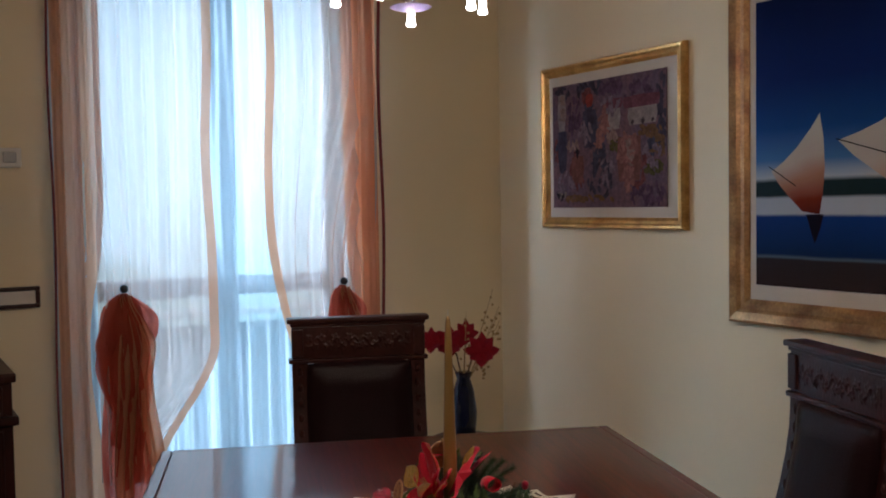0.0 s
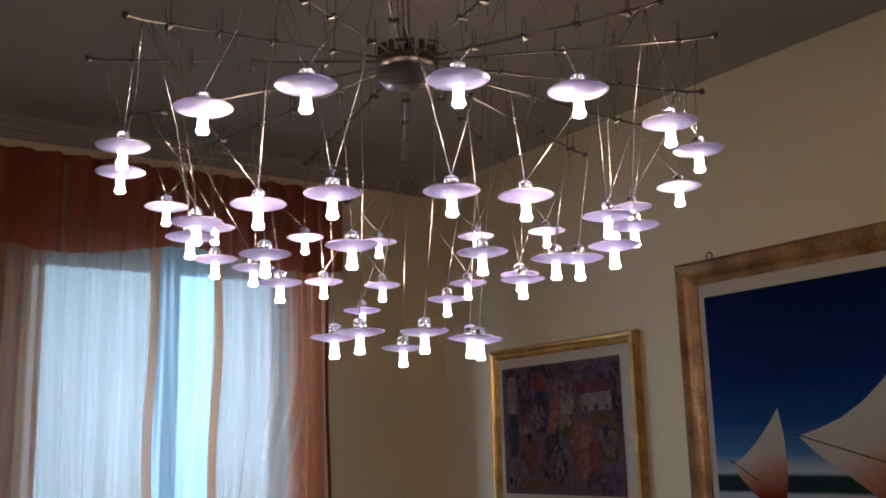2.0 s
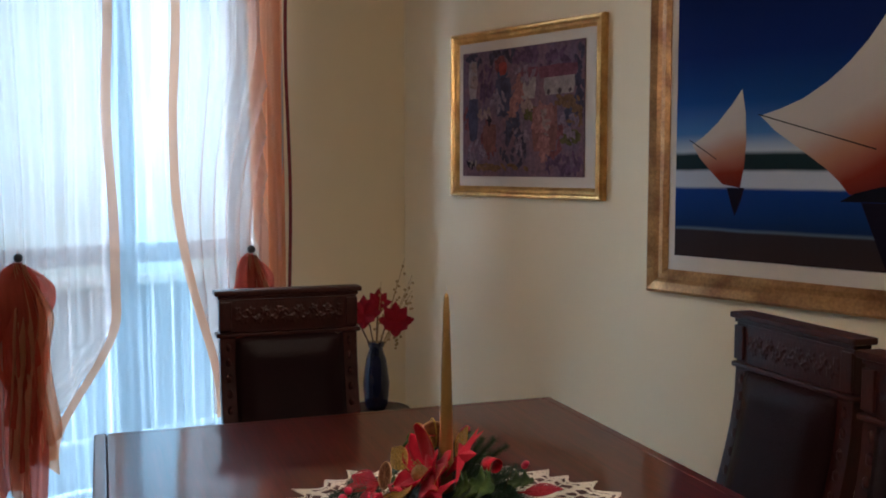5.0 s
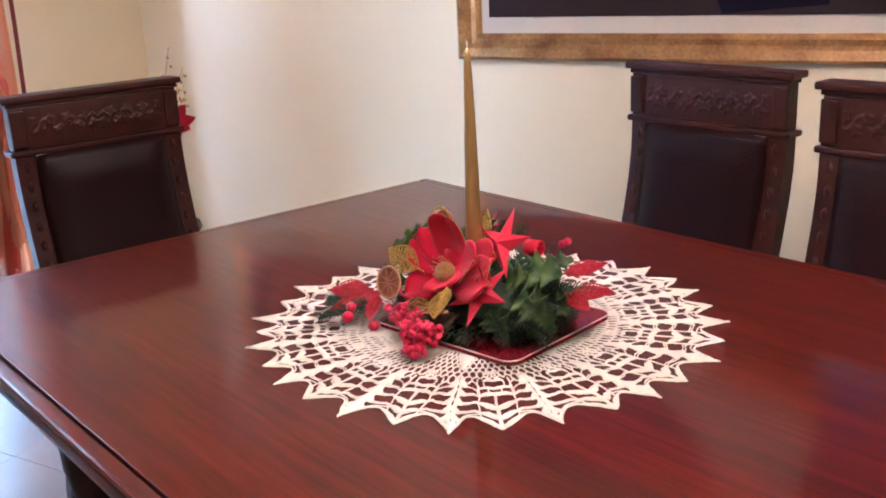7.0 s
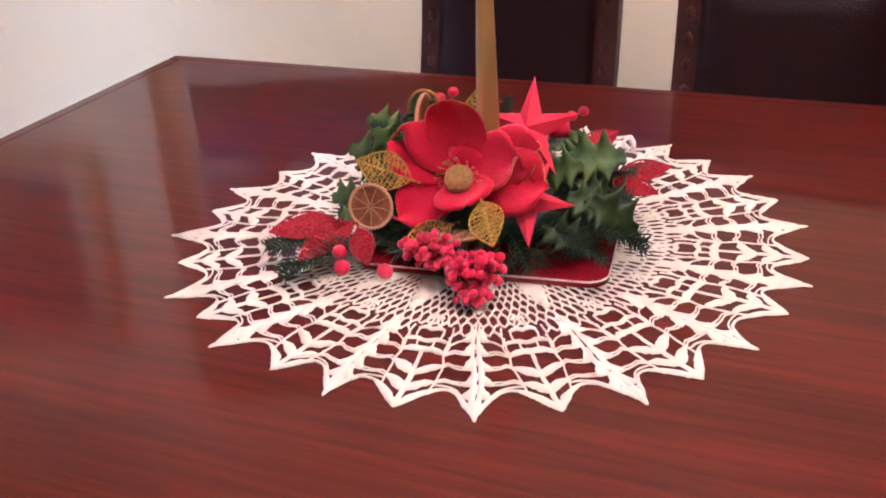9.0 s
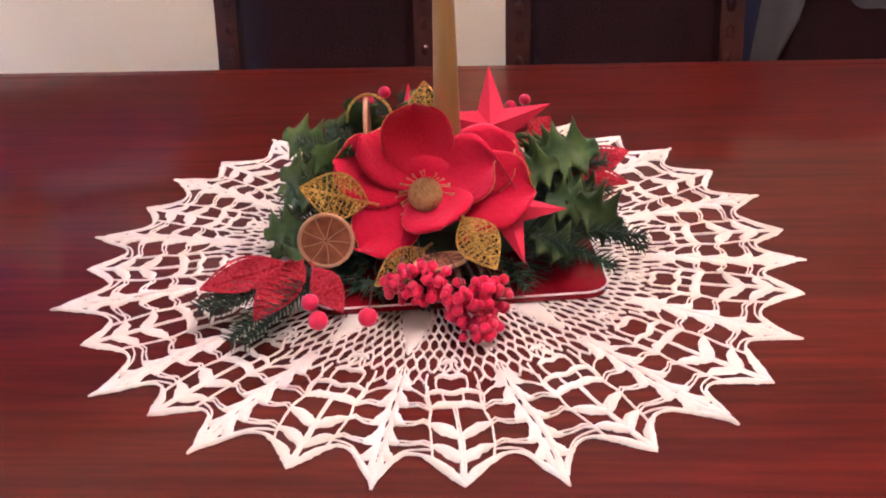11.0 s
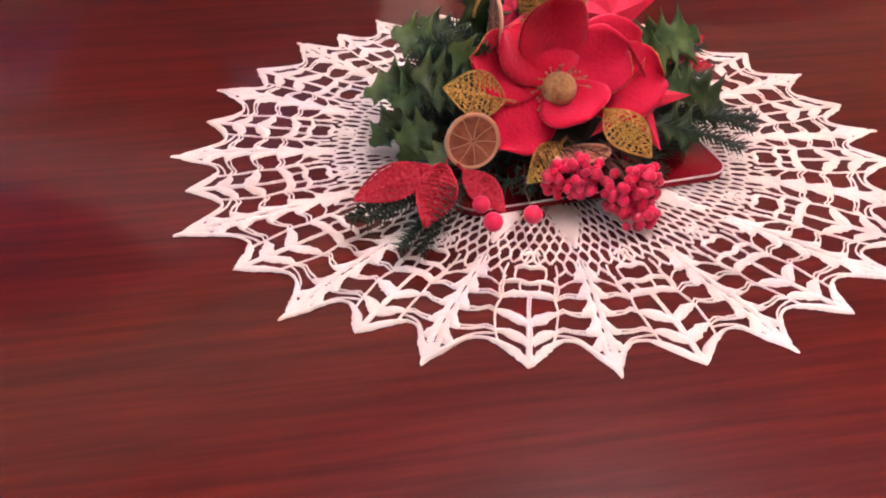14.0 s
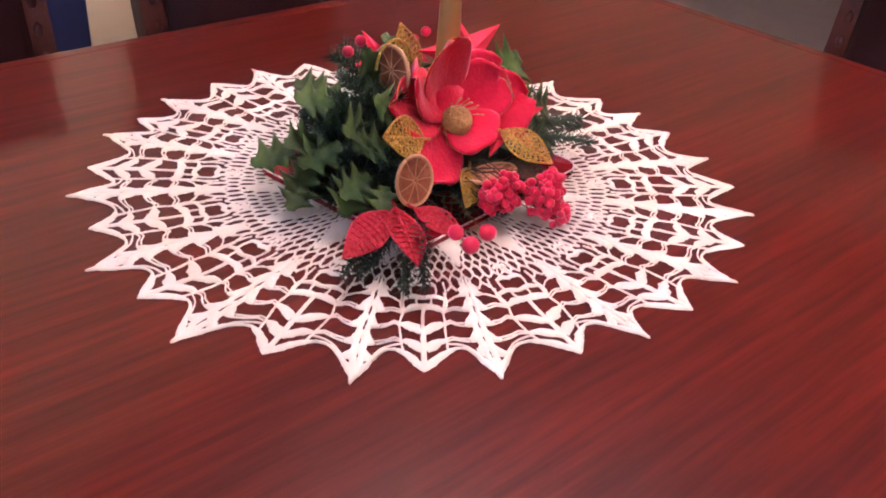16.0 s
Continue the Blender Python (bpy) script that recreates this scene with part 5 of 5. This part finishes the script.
def sea_painting():
    y1, y0, z0, z1 = 0.92, -0.62, 0.965, 2.135
    p = empty("sea_painting", pose(EX - 0.002, 0, 0), "large framed painting of sailing boats on a dark blue sea", "painting", "wall paintings")
    picture_frame(p, y0, y1, z0, z1, 0.080, 0.035, M_GILTWOOD, [(0, 0.75), (0.12, 1.0), (0.45, 0.85), (0.6, 0.6), (0.8, 0.66), (1.0, 0.4)])
    part("mount", box(B(), (-0.010, y0 + 0.079, z0 + 0.079), (-0.002, y1 - 0.079, z1 - 0.079)), M_MOUNT, p, "pale linen mount")
    a, b, c0, c1 = y0 + 0.11, y1 - 0.11, 1.095, 2.01
    h = c1 - c0
    def zz(z):
        return (z - c0) / h
    sea = ramp_material("painted_sea_and_sky", [(0.0, (0.035, 0.022, 0.022)), (1.0, (0.003, 0.009, 0.055)), (zz(1.185), (0.03, 0.022, 0.026)), (zz(1.192), (0.09, 0.13, 0.17)), (zz(1.20), (0.006, 0.022, 0.085)), (zz(1.322), (0.008, 0.038, 0.19)),
                        (zz(1.330), (0.42, 0.46, 0.52)), (zz(1.378), (0.40, 0.44, 0.50)), (zz(1.388), (0.012, 0.025, 0.03)), (zz(1.432), (0.014, 0.03, 0.036)), (zz(1.445), (0.42, 0.48, 0.54)), (zz(1.50), (0.07, 0.18, 0.42)), (zz(1.60), (0.012, 0.06, 0.24)), (zz(1.75), (0.006, 0.02, 0.13))],
                        2, c0, c1, 0.35, 0.006)
    part("canvas", box(B(), (-0.016, a, c0), (-0.0101, b, c1)), sea, p, "canvas with sea, surf and night sky")
    sail = ramp_material("painted_sail", [(0.0, (0.06, 0.012, 0.01)), (1.0, (0.54, 0.51, 0.46)), (0.24, (0.20, 0.025, 0.012)), (0.42, (0.40, 0.20, 0.13)), (0.60, (0.50, 0.45, 0.40))], 2, 1.46, 1.82, 0.45, 0.05, 0.25)
    sail2 = ramp_material("painted_large_sail", [(0.0, (0.03, 0.008, 0.007)), (1.0, (0.54, 0.51, 0.46)), (0.20, (0.20, 0.024, 0.014)), (0.36, (0.38, 0.18, 0.11)), (0.56, (0.50, 0.45, 0.40))], 2, 1.36, 1.92, 0.45, 0.05, 0.45)
    dark = mat("painted_dark_hull", (0.008, 0.008, 0.014), 0.7, specular=0.05)
    mid = mat("painted_reflection", (0.010, 0.008, 0.018), 0.7, specular=0.05)
    X = -0.0166
    flat("sail", [(0.560, 1.634), (0.592, 1.592), (0.645, 1.535), (0.70, 1.490), (0.746, 1.463), (0.715, 1.42), (0.675, 1.38), (0.625, 1.335), (0.560, 1.325), (0.548, 1.39), (0.541, 1.47), (0.546, 1.56)], X, sail, p)
    flat("reflection", [(0.610, 1.325), (0.545, 1.325), (0.556, 1.285), (0.570, 1.25), (0.578, 1.235), (0.588, 1.26)], X, mid, p)
    flat("sail", [(0.493, 1.548), (0.42, 1.568), (0.347, 1.595), (0.27, 1.640), (0.209, 1.690), (0.155, 1.745), (0.10, 1.82), (0.02, 1.94), (-0.20, 1.94), (-0.26, 1.60), (-0.20, 1.32), (0.12, 1.31), (0.196, 1.311), (0.23, 1.35), (0.268, 1.384), (0.32, 1.42), (0.38, 1.46), (0.44, 1.50)], X - 0.0005, sail2, p)
    flat("hull", [(0.225, 1.29), (-0.30, 1.29), (-0.24, 1.345), (0.10, 1.335), (0.18, 1.315)], X - 0.001, dark, p)
    flat("reflection", [(0.16, 1.289), (-0.25, 1.289), (-0.2, 1.12), (0.08, 1.10)], X, mid, p)
    bm = B()
    tube(bm, [(X - 0.001, 0.755, 1.478), (X - 0.001, 0.65, 1.415)], 0.0014, 5)
    tube(bm, [(X - 0.001, 0.50, 1.552), (X - 0.001, 0.12, 1.44)], 0.002, 5)
    part("painted_boom", bm, dark, p)
    for y in (0.777, -0.48):
        bm = B()
        tube(bm, [(-0.012, y + 0.012 * math.cos(a), z1 + 0.012 + 0.013 * math.sin(a)) for a in [2 * math.pi * k / 16 for k in range(17)]], 0.0025, 6)
        part("hanging_ring", bm, M_DARKSTEEL, p)


def village_painting():
    y0, y1, z0, z1 = 1.130, 1.983, 1.268, 1.940
    p = empty("village_painting", pose(EX - 0.002, 0, 0), "gold framed dark painting of shapes before a white house", "painting", "wall paintings")
    picture_frame(p, y0, y1, z0, z1, 0.044, 0.032, M_GOLD, [(0, 0.7), (0.15, 1.0), (0.35, 0.95), (0.5, 0.7), (0.75, 0.75), (1.0, 0.45)])
    part("mount", box(B(), (-0.012, y0 + 0.043, z0 + 0.043), (-0.002, y1 - 0.043, z1 - 0.043)), M_MOUNT, p, "cream mount")
    a, b, c0, c1 = 1.226, 1.910, 1.352, 1.857
    m = mat("painted_dark_village", (0.15, 0.105, 0.145), 0.7, spot=(0.21, 0.11, 0.115), scale=12, amount=0.9, grain=0.4, bump=0.4, bump_scale=60, specular=0.06)
    part("canvas", box(B(), (-0.018, a, c0), (-0.0121, b, c1)), m, p, "dark purple and brown canvas")
    W, H = b - a, c1 - c0
    rnd = random.Random(21)
    layer = [0]

    def strokes(name, c, spots, n, size=0.030, slope=None):
        """Short overlapping brush strokes, spread over ovals (u, v, half width, half height) of the canvas."""
        bm = B()
        for u, v, ru, rv in spots:
            for _ in range(int(n * 1.1)):
                t, r = rnd.uniform(0, 2 * math.pi), math.sqrt(rnd.random())
                cu, cv = u + ru * r * math.cos(t), v + rv * r * math.sin(t)
                d = rnd.gauss(math.pi / 2, 0.6) if slope is None else rnd.gauss(slope, 0.25)
                l, w = size * rnd.uniform(0.45, 0.95), size * rnd.uniform(0.22, 0.42)
                layer[0] += 1
                x = -0.0182 - 0.0000035 * layer[0]
                ring = []
                for k in range(8):
                    e, f = l * math.cos(math.pi * k / 4), w * math.sin(math.pi * k / 4)
                    yy, zz = b - W * cu + e * math.cos(d) - f * math.sin(d), c1 - H * cv + e * math.sin(d) + f * math.cos(d)
                    ring.append(bm.verts.new((x, min(b, max(a, yy)), min(c1, max(c0, zz)))))
                bm.faces.new(ring)
        col = mat(name, c, 0.7, spot=tuple(k * 0.5 for k in c), scale=40, amount=0.9, grain=0.4, bump=0.3, bump_scale=120, specular=0.06)
        tagged(part(name, bm, col, p), kind="stuff")

    strokes("dusk_brushwork", (0.080, 0.068, 0.100), [(0.25, 0.06, 0.25, 0.05), (0.97, 0.30, 0.04, 0.25), (0.45, 0.75, 0.12, 0.18)], 26)
    strokes("purple_brushwork", (0.14, 0.078, 0.13), [(0.22, 0.28, 0.07, 0.16), (0.80, 0.15, 0.17, 0.09), (0.85, 0.90, 0.14, 0.09), (0.55, 0.07, 0.1, 0.05)], 24)
    strokes("maroon_brushwork", (0.22, 0.075, 0.08), [(0.24, 0.68, 0.07, 0.14), (0.34, 0.13, 0.035, 0.06), (0.75, 0.70, 0.09, 0.16), (0.05, 0.55, 0.04, 0.1)], 20)
    strokes("blue_brushwork", (0.085, 0.080, 0.125), [(0.09, 0.54, 0.045, 0.16), (0.36, 0.36, 0.06, 0.16), (0.45, 0.62, 0.06, 0.10), (0.90, 0.55, 0.04, 0.07)], 20)
    strokes("ochre_brushwork", (0.22, 0.12, 0.065), [(0.88, 0.44, 0.10, 0.04), (0.94, 0.55, 0.05, 0.08), (0.35, 0.93, 0.24, 0.03)], 18, 0.026, 0.3)
    strokes("olive_brushwork", (0.13, 0.11, 0.045), [(0.91, 0.72, 0.08, 0.06), (0.60, 0.52, 0.05, 0.06)], 16, 0.026, 0.1)
    def blocks(name, c, spots):
        """Plain painted patches (u, v to u, v) of the canvas."""
        col = mat(name, c, 0.7, spot=tuple(k * 0.55 for k in c), scale=30, amount=0.9, grain=0.4, bump=0.3, bump_scale=120, specular=0.06)
        for u0, v0, u1, v1 in spots:
            layer[0] += 12
            ring = [(u0, v0 + 0.012), (0.5 * (u0 + u1), v0), (u1, v0 + 0.008), (u1 + 0.006, 0.5 * (v0 + v1)), (u1 - 0.008, v1), (u0 + 0.01, v1 + 0.006), (u0 - 0.006, 0.6 * v1 + 0.4 * v0)]
            flat(name, [(b - W * u, c1 - H * v) for u, v in ring], -0.0182 - 0.0000035 * layer[0], col, p)

    blocks("painted_house", (0.36, 0.30, 0.28), [(0.70, 0.24, 0.93, 0.38), (0.50, 0.22, 0.63, 0.40)])
    blocks("painted_roof", (0.20, 0.075, 0.10), [(0.66, 0.16, 0.95, 0.25), (0.48, 0.16, 0.65, 0.24)])
    blocks("painted_form", (0.24, 0.10, 0.09), [(0.61, 0.46, 0.80, 0.80), (0.19, 0.58, 0.30, 0.80)])
    blocks("painted_form", (0.34, 0.27, 0.26), [(0.06, 0.07, 0.13, 0.38)])
    blocks("painted_form", (0.36, 0.07, 0.06), [(0.33, 0.10, 0.39, 0.20)])
    blocks("painted_form", (0.30, 0.24, 0.20), [(0.06, 0.86, 0.13, 0.92)])
    blocks("painted_form", (0.085, 0.075, 0.12), [(0.06, 0.37, 0.14, 0.70), (0.30, 0.22, 0.42, 0.52)])
    blocks("painted_window", (0.11, 0.08, 0.09), [(0.725, 0.34, 0.745, 0.385), (0.81, 0.335, 0.83, 0.385), (0.89, 0.34, 0.905, 0.38)])
    strokes("lilac_brushwork", (0.26, 0.19, 0.23), [(0.30, 0.40, 0.08, 0.12), (0.55, 0.20, 0.10, 0.08), (0.52, 0.70, 0.06, 0.12), (0.15, 0.80, 0.10, 0.08), (0.88, 0.62, 0.08, 0.10)], 12, 0.026)
    strokes("rose_brushwork", (0.38, 0.175, 0.15), [(0.50, 0.33, 0.04, 0.09), (0.66, 0.56, 0.05, 0.11), (0.74, 0.52, 0.05, 0.07), (0.45, 0.46, 0.04, 0.06), (0.70, 0.78, 0.05, 0.09)], 18, 0.028)
    strokes("pale_brushwork", (0.36, 0.24, 0.21), [(0.10, 0.20, 0.025, 0.13), (0.20, 0.50, 0.05, 0.04), (0.56, 0.45, 0.04, 0.05), (0.71, 0.60, 0.03, 0.10)], 12, 0.022)
    strokes("dark_opening", (0.035, 0.028, 0.040), [(0.08, 0.90, 0.035, 0.03), (0.24, 0.56, 0.02, 0.03)], 7, 0.018)


sea_painting()
village_painting()


# ---- things on the north wall ----
def thermostat():
    t = empty("thermostat", pose(-0.437, NY - 0.001, 1.563), "small grey room thermostat on the wall", "thermostat")
    part("body", box(B(), (-0.04, -0.022, -0.035), (0.04, 0, 0.035), 0.006, 2), M_WHITEP, t)
    part("dial", box(B(), (-0.022, -0.026, -0.018), (0.022, -0.0221, 0.02), 0.003), mat("grey_display", (0.22, 0.22, 0.22), 0.3), t, "grey display")


def wall_plaque():
    t = empty("wall_plaque", pose(-0.48, NY - 0.001, 1.065), "narrow plaque with brown wooden frame and white field", "plaque")
    for lo, hi in (((-0.13, -0.02, -0.038), (0.13, 0, -0.024)), ((-0.13, -0.02, 0.024), (0.13, 0, 0.038)), ((-0.13, -0.02, -0.0238), (-0.115, 0, 0.0238)), ((0.115, -0.02, -0.0238), (0.13, 0, 0.0238))):
        part("frame_side", box(B(), lo, hi, 0.003), M_CARVED, t)
    part("field", box(B(), (-0.1148, -0.012, -0.0238), (0.1148, 0, 0.0238)), M_WHITEP, t, "plain white field")


thermostat()
wall_plaque()


def sideboard():
    x0, x1, y0, y1, top = -1.62, -0.505, NY - 0.46, NY - 0.02, 0.865
    b = empty("sideboard", pose(0, 0, 0), "dark carved wooden sideboard standing against the wall", "sideboard")
    part("top", box(B(), (x0 - 0.012, y0 - 0.012, top - 0.03), (x1 + 0.012, y1, top), 0.008, 3), M_CARVED, b)
    part("body", box(B(), (x0, y0, 0.06), (x1, y1, top - 0.0302), 0.004), M_CARVED, b)
    part("ledge", box(B(), (x0 - 0.015, y0 - 0.018, top - 0.165), (x1 + 0.017, y1 - 0.001, top - 0.135), 0.009, 3), M_CARVED, b)
    part("plinth", box(B(), (x0 - 0.01, y0 - 0.01, 0), (x1 + 0.01, y1 - 0.002, 0.0598), 0.006), M_CARVED, b)
    w = (x1 - x0 - 0.08) / 3
    for k in range(3):
        a = x0 + 0.03 + k * (w + 0.01)
        door = part("door", box(B(), (a, y0 - 0.014, 0.09), (a + w, y0 - 0.0002, top - 0.18), 0.005), M_CARVED, b)
        part("panel", box(B(), (a + 0.05, y0 - 0.02, 0.15), (a + w - 0.05, y0 - 0.0142, top - 0.24), 0.005), M_CARVED, door)
        drawer = part("drawer", box(B(), (a, y0 - 0.012, top - 0.128), (a + w, y0 - 0.0002, top - 0.038), 0.004), M_CARVED, b)
        part("handle", tube(B(), [(a + w / 2 - 0.03, y0 - 0.02, top - 0.083), (a + w / 2, y0 - 0.028, top - 0.087), (a + w / 2 + 0.03, y0 - 0.02, top - 0.083)], 0.004, 8), M_NAIL, drawer, smooth=True)


sideboard()


# ---- vase with poinsettias on a stand in the corner ----
def vase():
    s = empty("plant_stand", pose(1.12, 1.82, 0), "slim dark wooden pedestal stand in the corner", "stand")
    part("column", lathe(B(), [(0.13, 0), (0.13, 0.03), (0.04, 0.06), (0.03, 0.2), (0.045, 0.26), (0.028, 0.34), (0.04, 0.40), (0.10, 0.43)], 24), M_CARVED, s, smooth=True)
    part("top", lathe(B(), [(0.13, 0.4301), (0.135, 0.44), (0.13, 0.455)], 28), M_CARVED, s)
    v = empty("flower_vase", pose(1.12, 1.82, 0.456), "dark blue vase with red poinsettias and dry twigs", "vase")
    part("body", lathe(B(), [(0.035, 0), (0.045, 0.02), (0.052, 0.10), (0.04, 0.19), (0.026, 0.235), (0.034, 0.26)], 24), mat("dark_blue_glaze", (0.006, 0.009, 0.028), 0.2, scale=8), v, smooth=True)
    rnd = random.Random(3)
    for hx, hy, hz, r in ((-0.07, -0.02, 0.375, 0.075), (0.05, -0.06, 0.34, 0.08), (-0.13, 0.02, 0.385, 0.06), (0.04, 0.04, 0.40, 0.06)):
        part("stem", tube(B(), [(0, 0, 0.2), (hx * 0.5, hy * 0.5, 0.33), (hx, hy, hz)], 0.003, 6), M_TWIG, v)
        head = part("flower_head", leaf_plate(B(), r, r * 0.28, 0, 0.15, 0.001), M_POINS, v, "red poinsettia", m=frame_m((hx, hy, hz), (0.3, 0.6, 0.5), (-0.5, -0.7, 0.4)))
        for k in range(1, 9):
            mm = frame_m((hx, hy, hz), (-0.5, -0.7, 0.4), (0, 0, 1)) @ pose(0.006, 0, 0, 45 * k, 0, 0) @ pose(0, 0, 0, 0, -72 + 14 * (k % 2), 0)
            again(head, mm, v)
    for k in range(7):
        a = rnd.uniform(-2.6, 0.6)
        tip = Vector((0.16 * math.cos(a), 0.10 * math.sin(a), rnd.uniform(0.42, 0.58)))
        bm = B()
        tube(bm, [(0, 0, 0.2), tip * 0.55 + Vector((0, 0, 0.08)), tip], 0.002, 5, 0.001)
        for j in range(9):
            t = 0.5 + 0.055 * j
            p = tip * t + Vector((rnd.uniform(-.015, .015), rnd.uniform(-.015, .015), 0.03 * (1 - t)))
            bmesh.ops.create_icosphere(bm, subdivisions=1, radius=0.006, matrix=Matrix.Translation(p))
        part("dry_twig", bm, mat("dry_straw", (0.38, 0.26, 0.10), 0.8, scale=40), v, "straw coloured dry twig")


vase()


# ---- against the east side ----
def coat():
    c = empty("draped_coat", at_table(0.93, -0.72, 90), "dark grey coat draped over a chair back", "coat")
    m1 = mat("dark_grey_wool", (0.035, 0.030, 0.030), 0.9, spot=(0.02, 0.017, 0.018), scale=14, bump=0.5, bump_scale=500, sheen=0.3)
    m2 = mat("navy_cloth", (0.008, 0.012, 0.045), 0.85, scale=14, bump=0.4, bump_scale=500)
    def drape(u, v):
        a = math.pi * v
        x = -0.25 + 0.50 * u
        hang = 0.34 + 0.05 * math.sin(7 * u + 1) + 0.04 * math.sin(15 * u)
        y = 0.055 * math.cos(a) * (1 + 0.25 * math.sin(17 * u))
        z = 1.068 - hang * (abs(2 * v - 1) ** 1.4) - 0.05 * (2 * u - 1) ** 2
        return (x, y + 0.01 * math.sin(23 * u + 5 * v), z)
    part("body", sheet(B(), drape, 50, 30, 0.006), m1, c, smooth=True)
    def sleeve(u, v):
        a = 2 * math.pi * u
        r = 0.055 - 0.012 * v
        return (0.24 + 0.03 * v + r * math.cos(a), 0.065 + r * math.sin(a) * 0.7, 1.02 - 0.55 * v)
    part("sleeve", sheet(B(), sleeve, 18, 16), m2, c, "navy blue sleeve lining", smooth=True)
    copy_thing(chair, at_table(0.93, -0.72, 90))


def shoulder_bag():
    b = empty("cloth_bag", pose(1.52, -0.86, 0, 0, 0, 4), "navy blue cloth bag standing against the wall", "bag")
    m2 = mat("navy_canvas", (0.010, 0.018, 0.085), 0.8, scale=20, bump=0.4, bump_scale=600)
    bm = box(B(), (-0.06, -0.085, 0.0), (0.06, 0.085, 0.50), 0.02, 3)
    for v in bm.verts:
        v.co.x *= 1 - 0.5 * v.co.z
        v.co.y += 0.008 * math.sin(12 * v.co.z)
    part("body", bm, m2, b, smooth=True)
    part("handle", tube(B(), [(0, 0.05 * math.cos(a), 0.49 + 0.12 * math.sin(a)) for a in [math.pi * k / 12 for k in range(13)]], 0.006, 8), m2, b, smooth=True)


coat()
shoulder_bag()


# ---- floor tiles ----
def tiles():
    n = 0.33
    first = None
    bm = box(B(), (-n / 2 + 0.0008, -n / 2 + 0.0008, -0.006), (n / 2 - 0.0008, n / 2 - 0.0008, 0), 0.0005, 1)
    for i in range(13):
        for j in range(16):
            mm = pose(EX - n * (i + 0.5), NY - n * (j + 0.5), 0)
            first = again(first, mm) if first else part("tile", bm, M_FLOOR, floor, m=mm)


tiles()
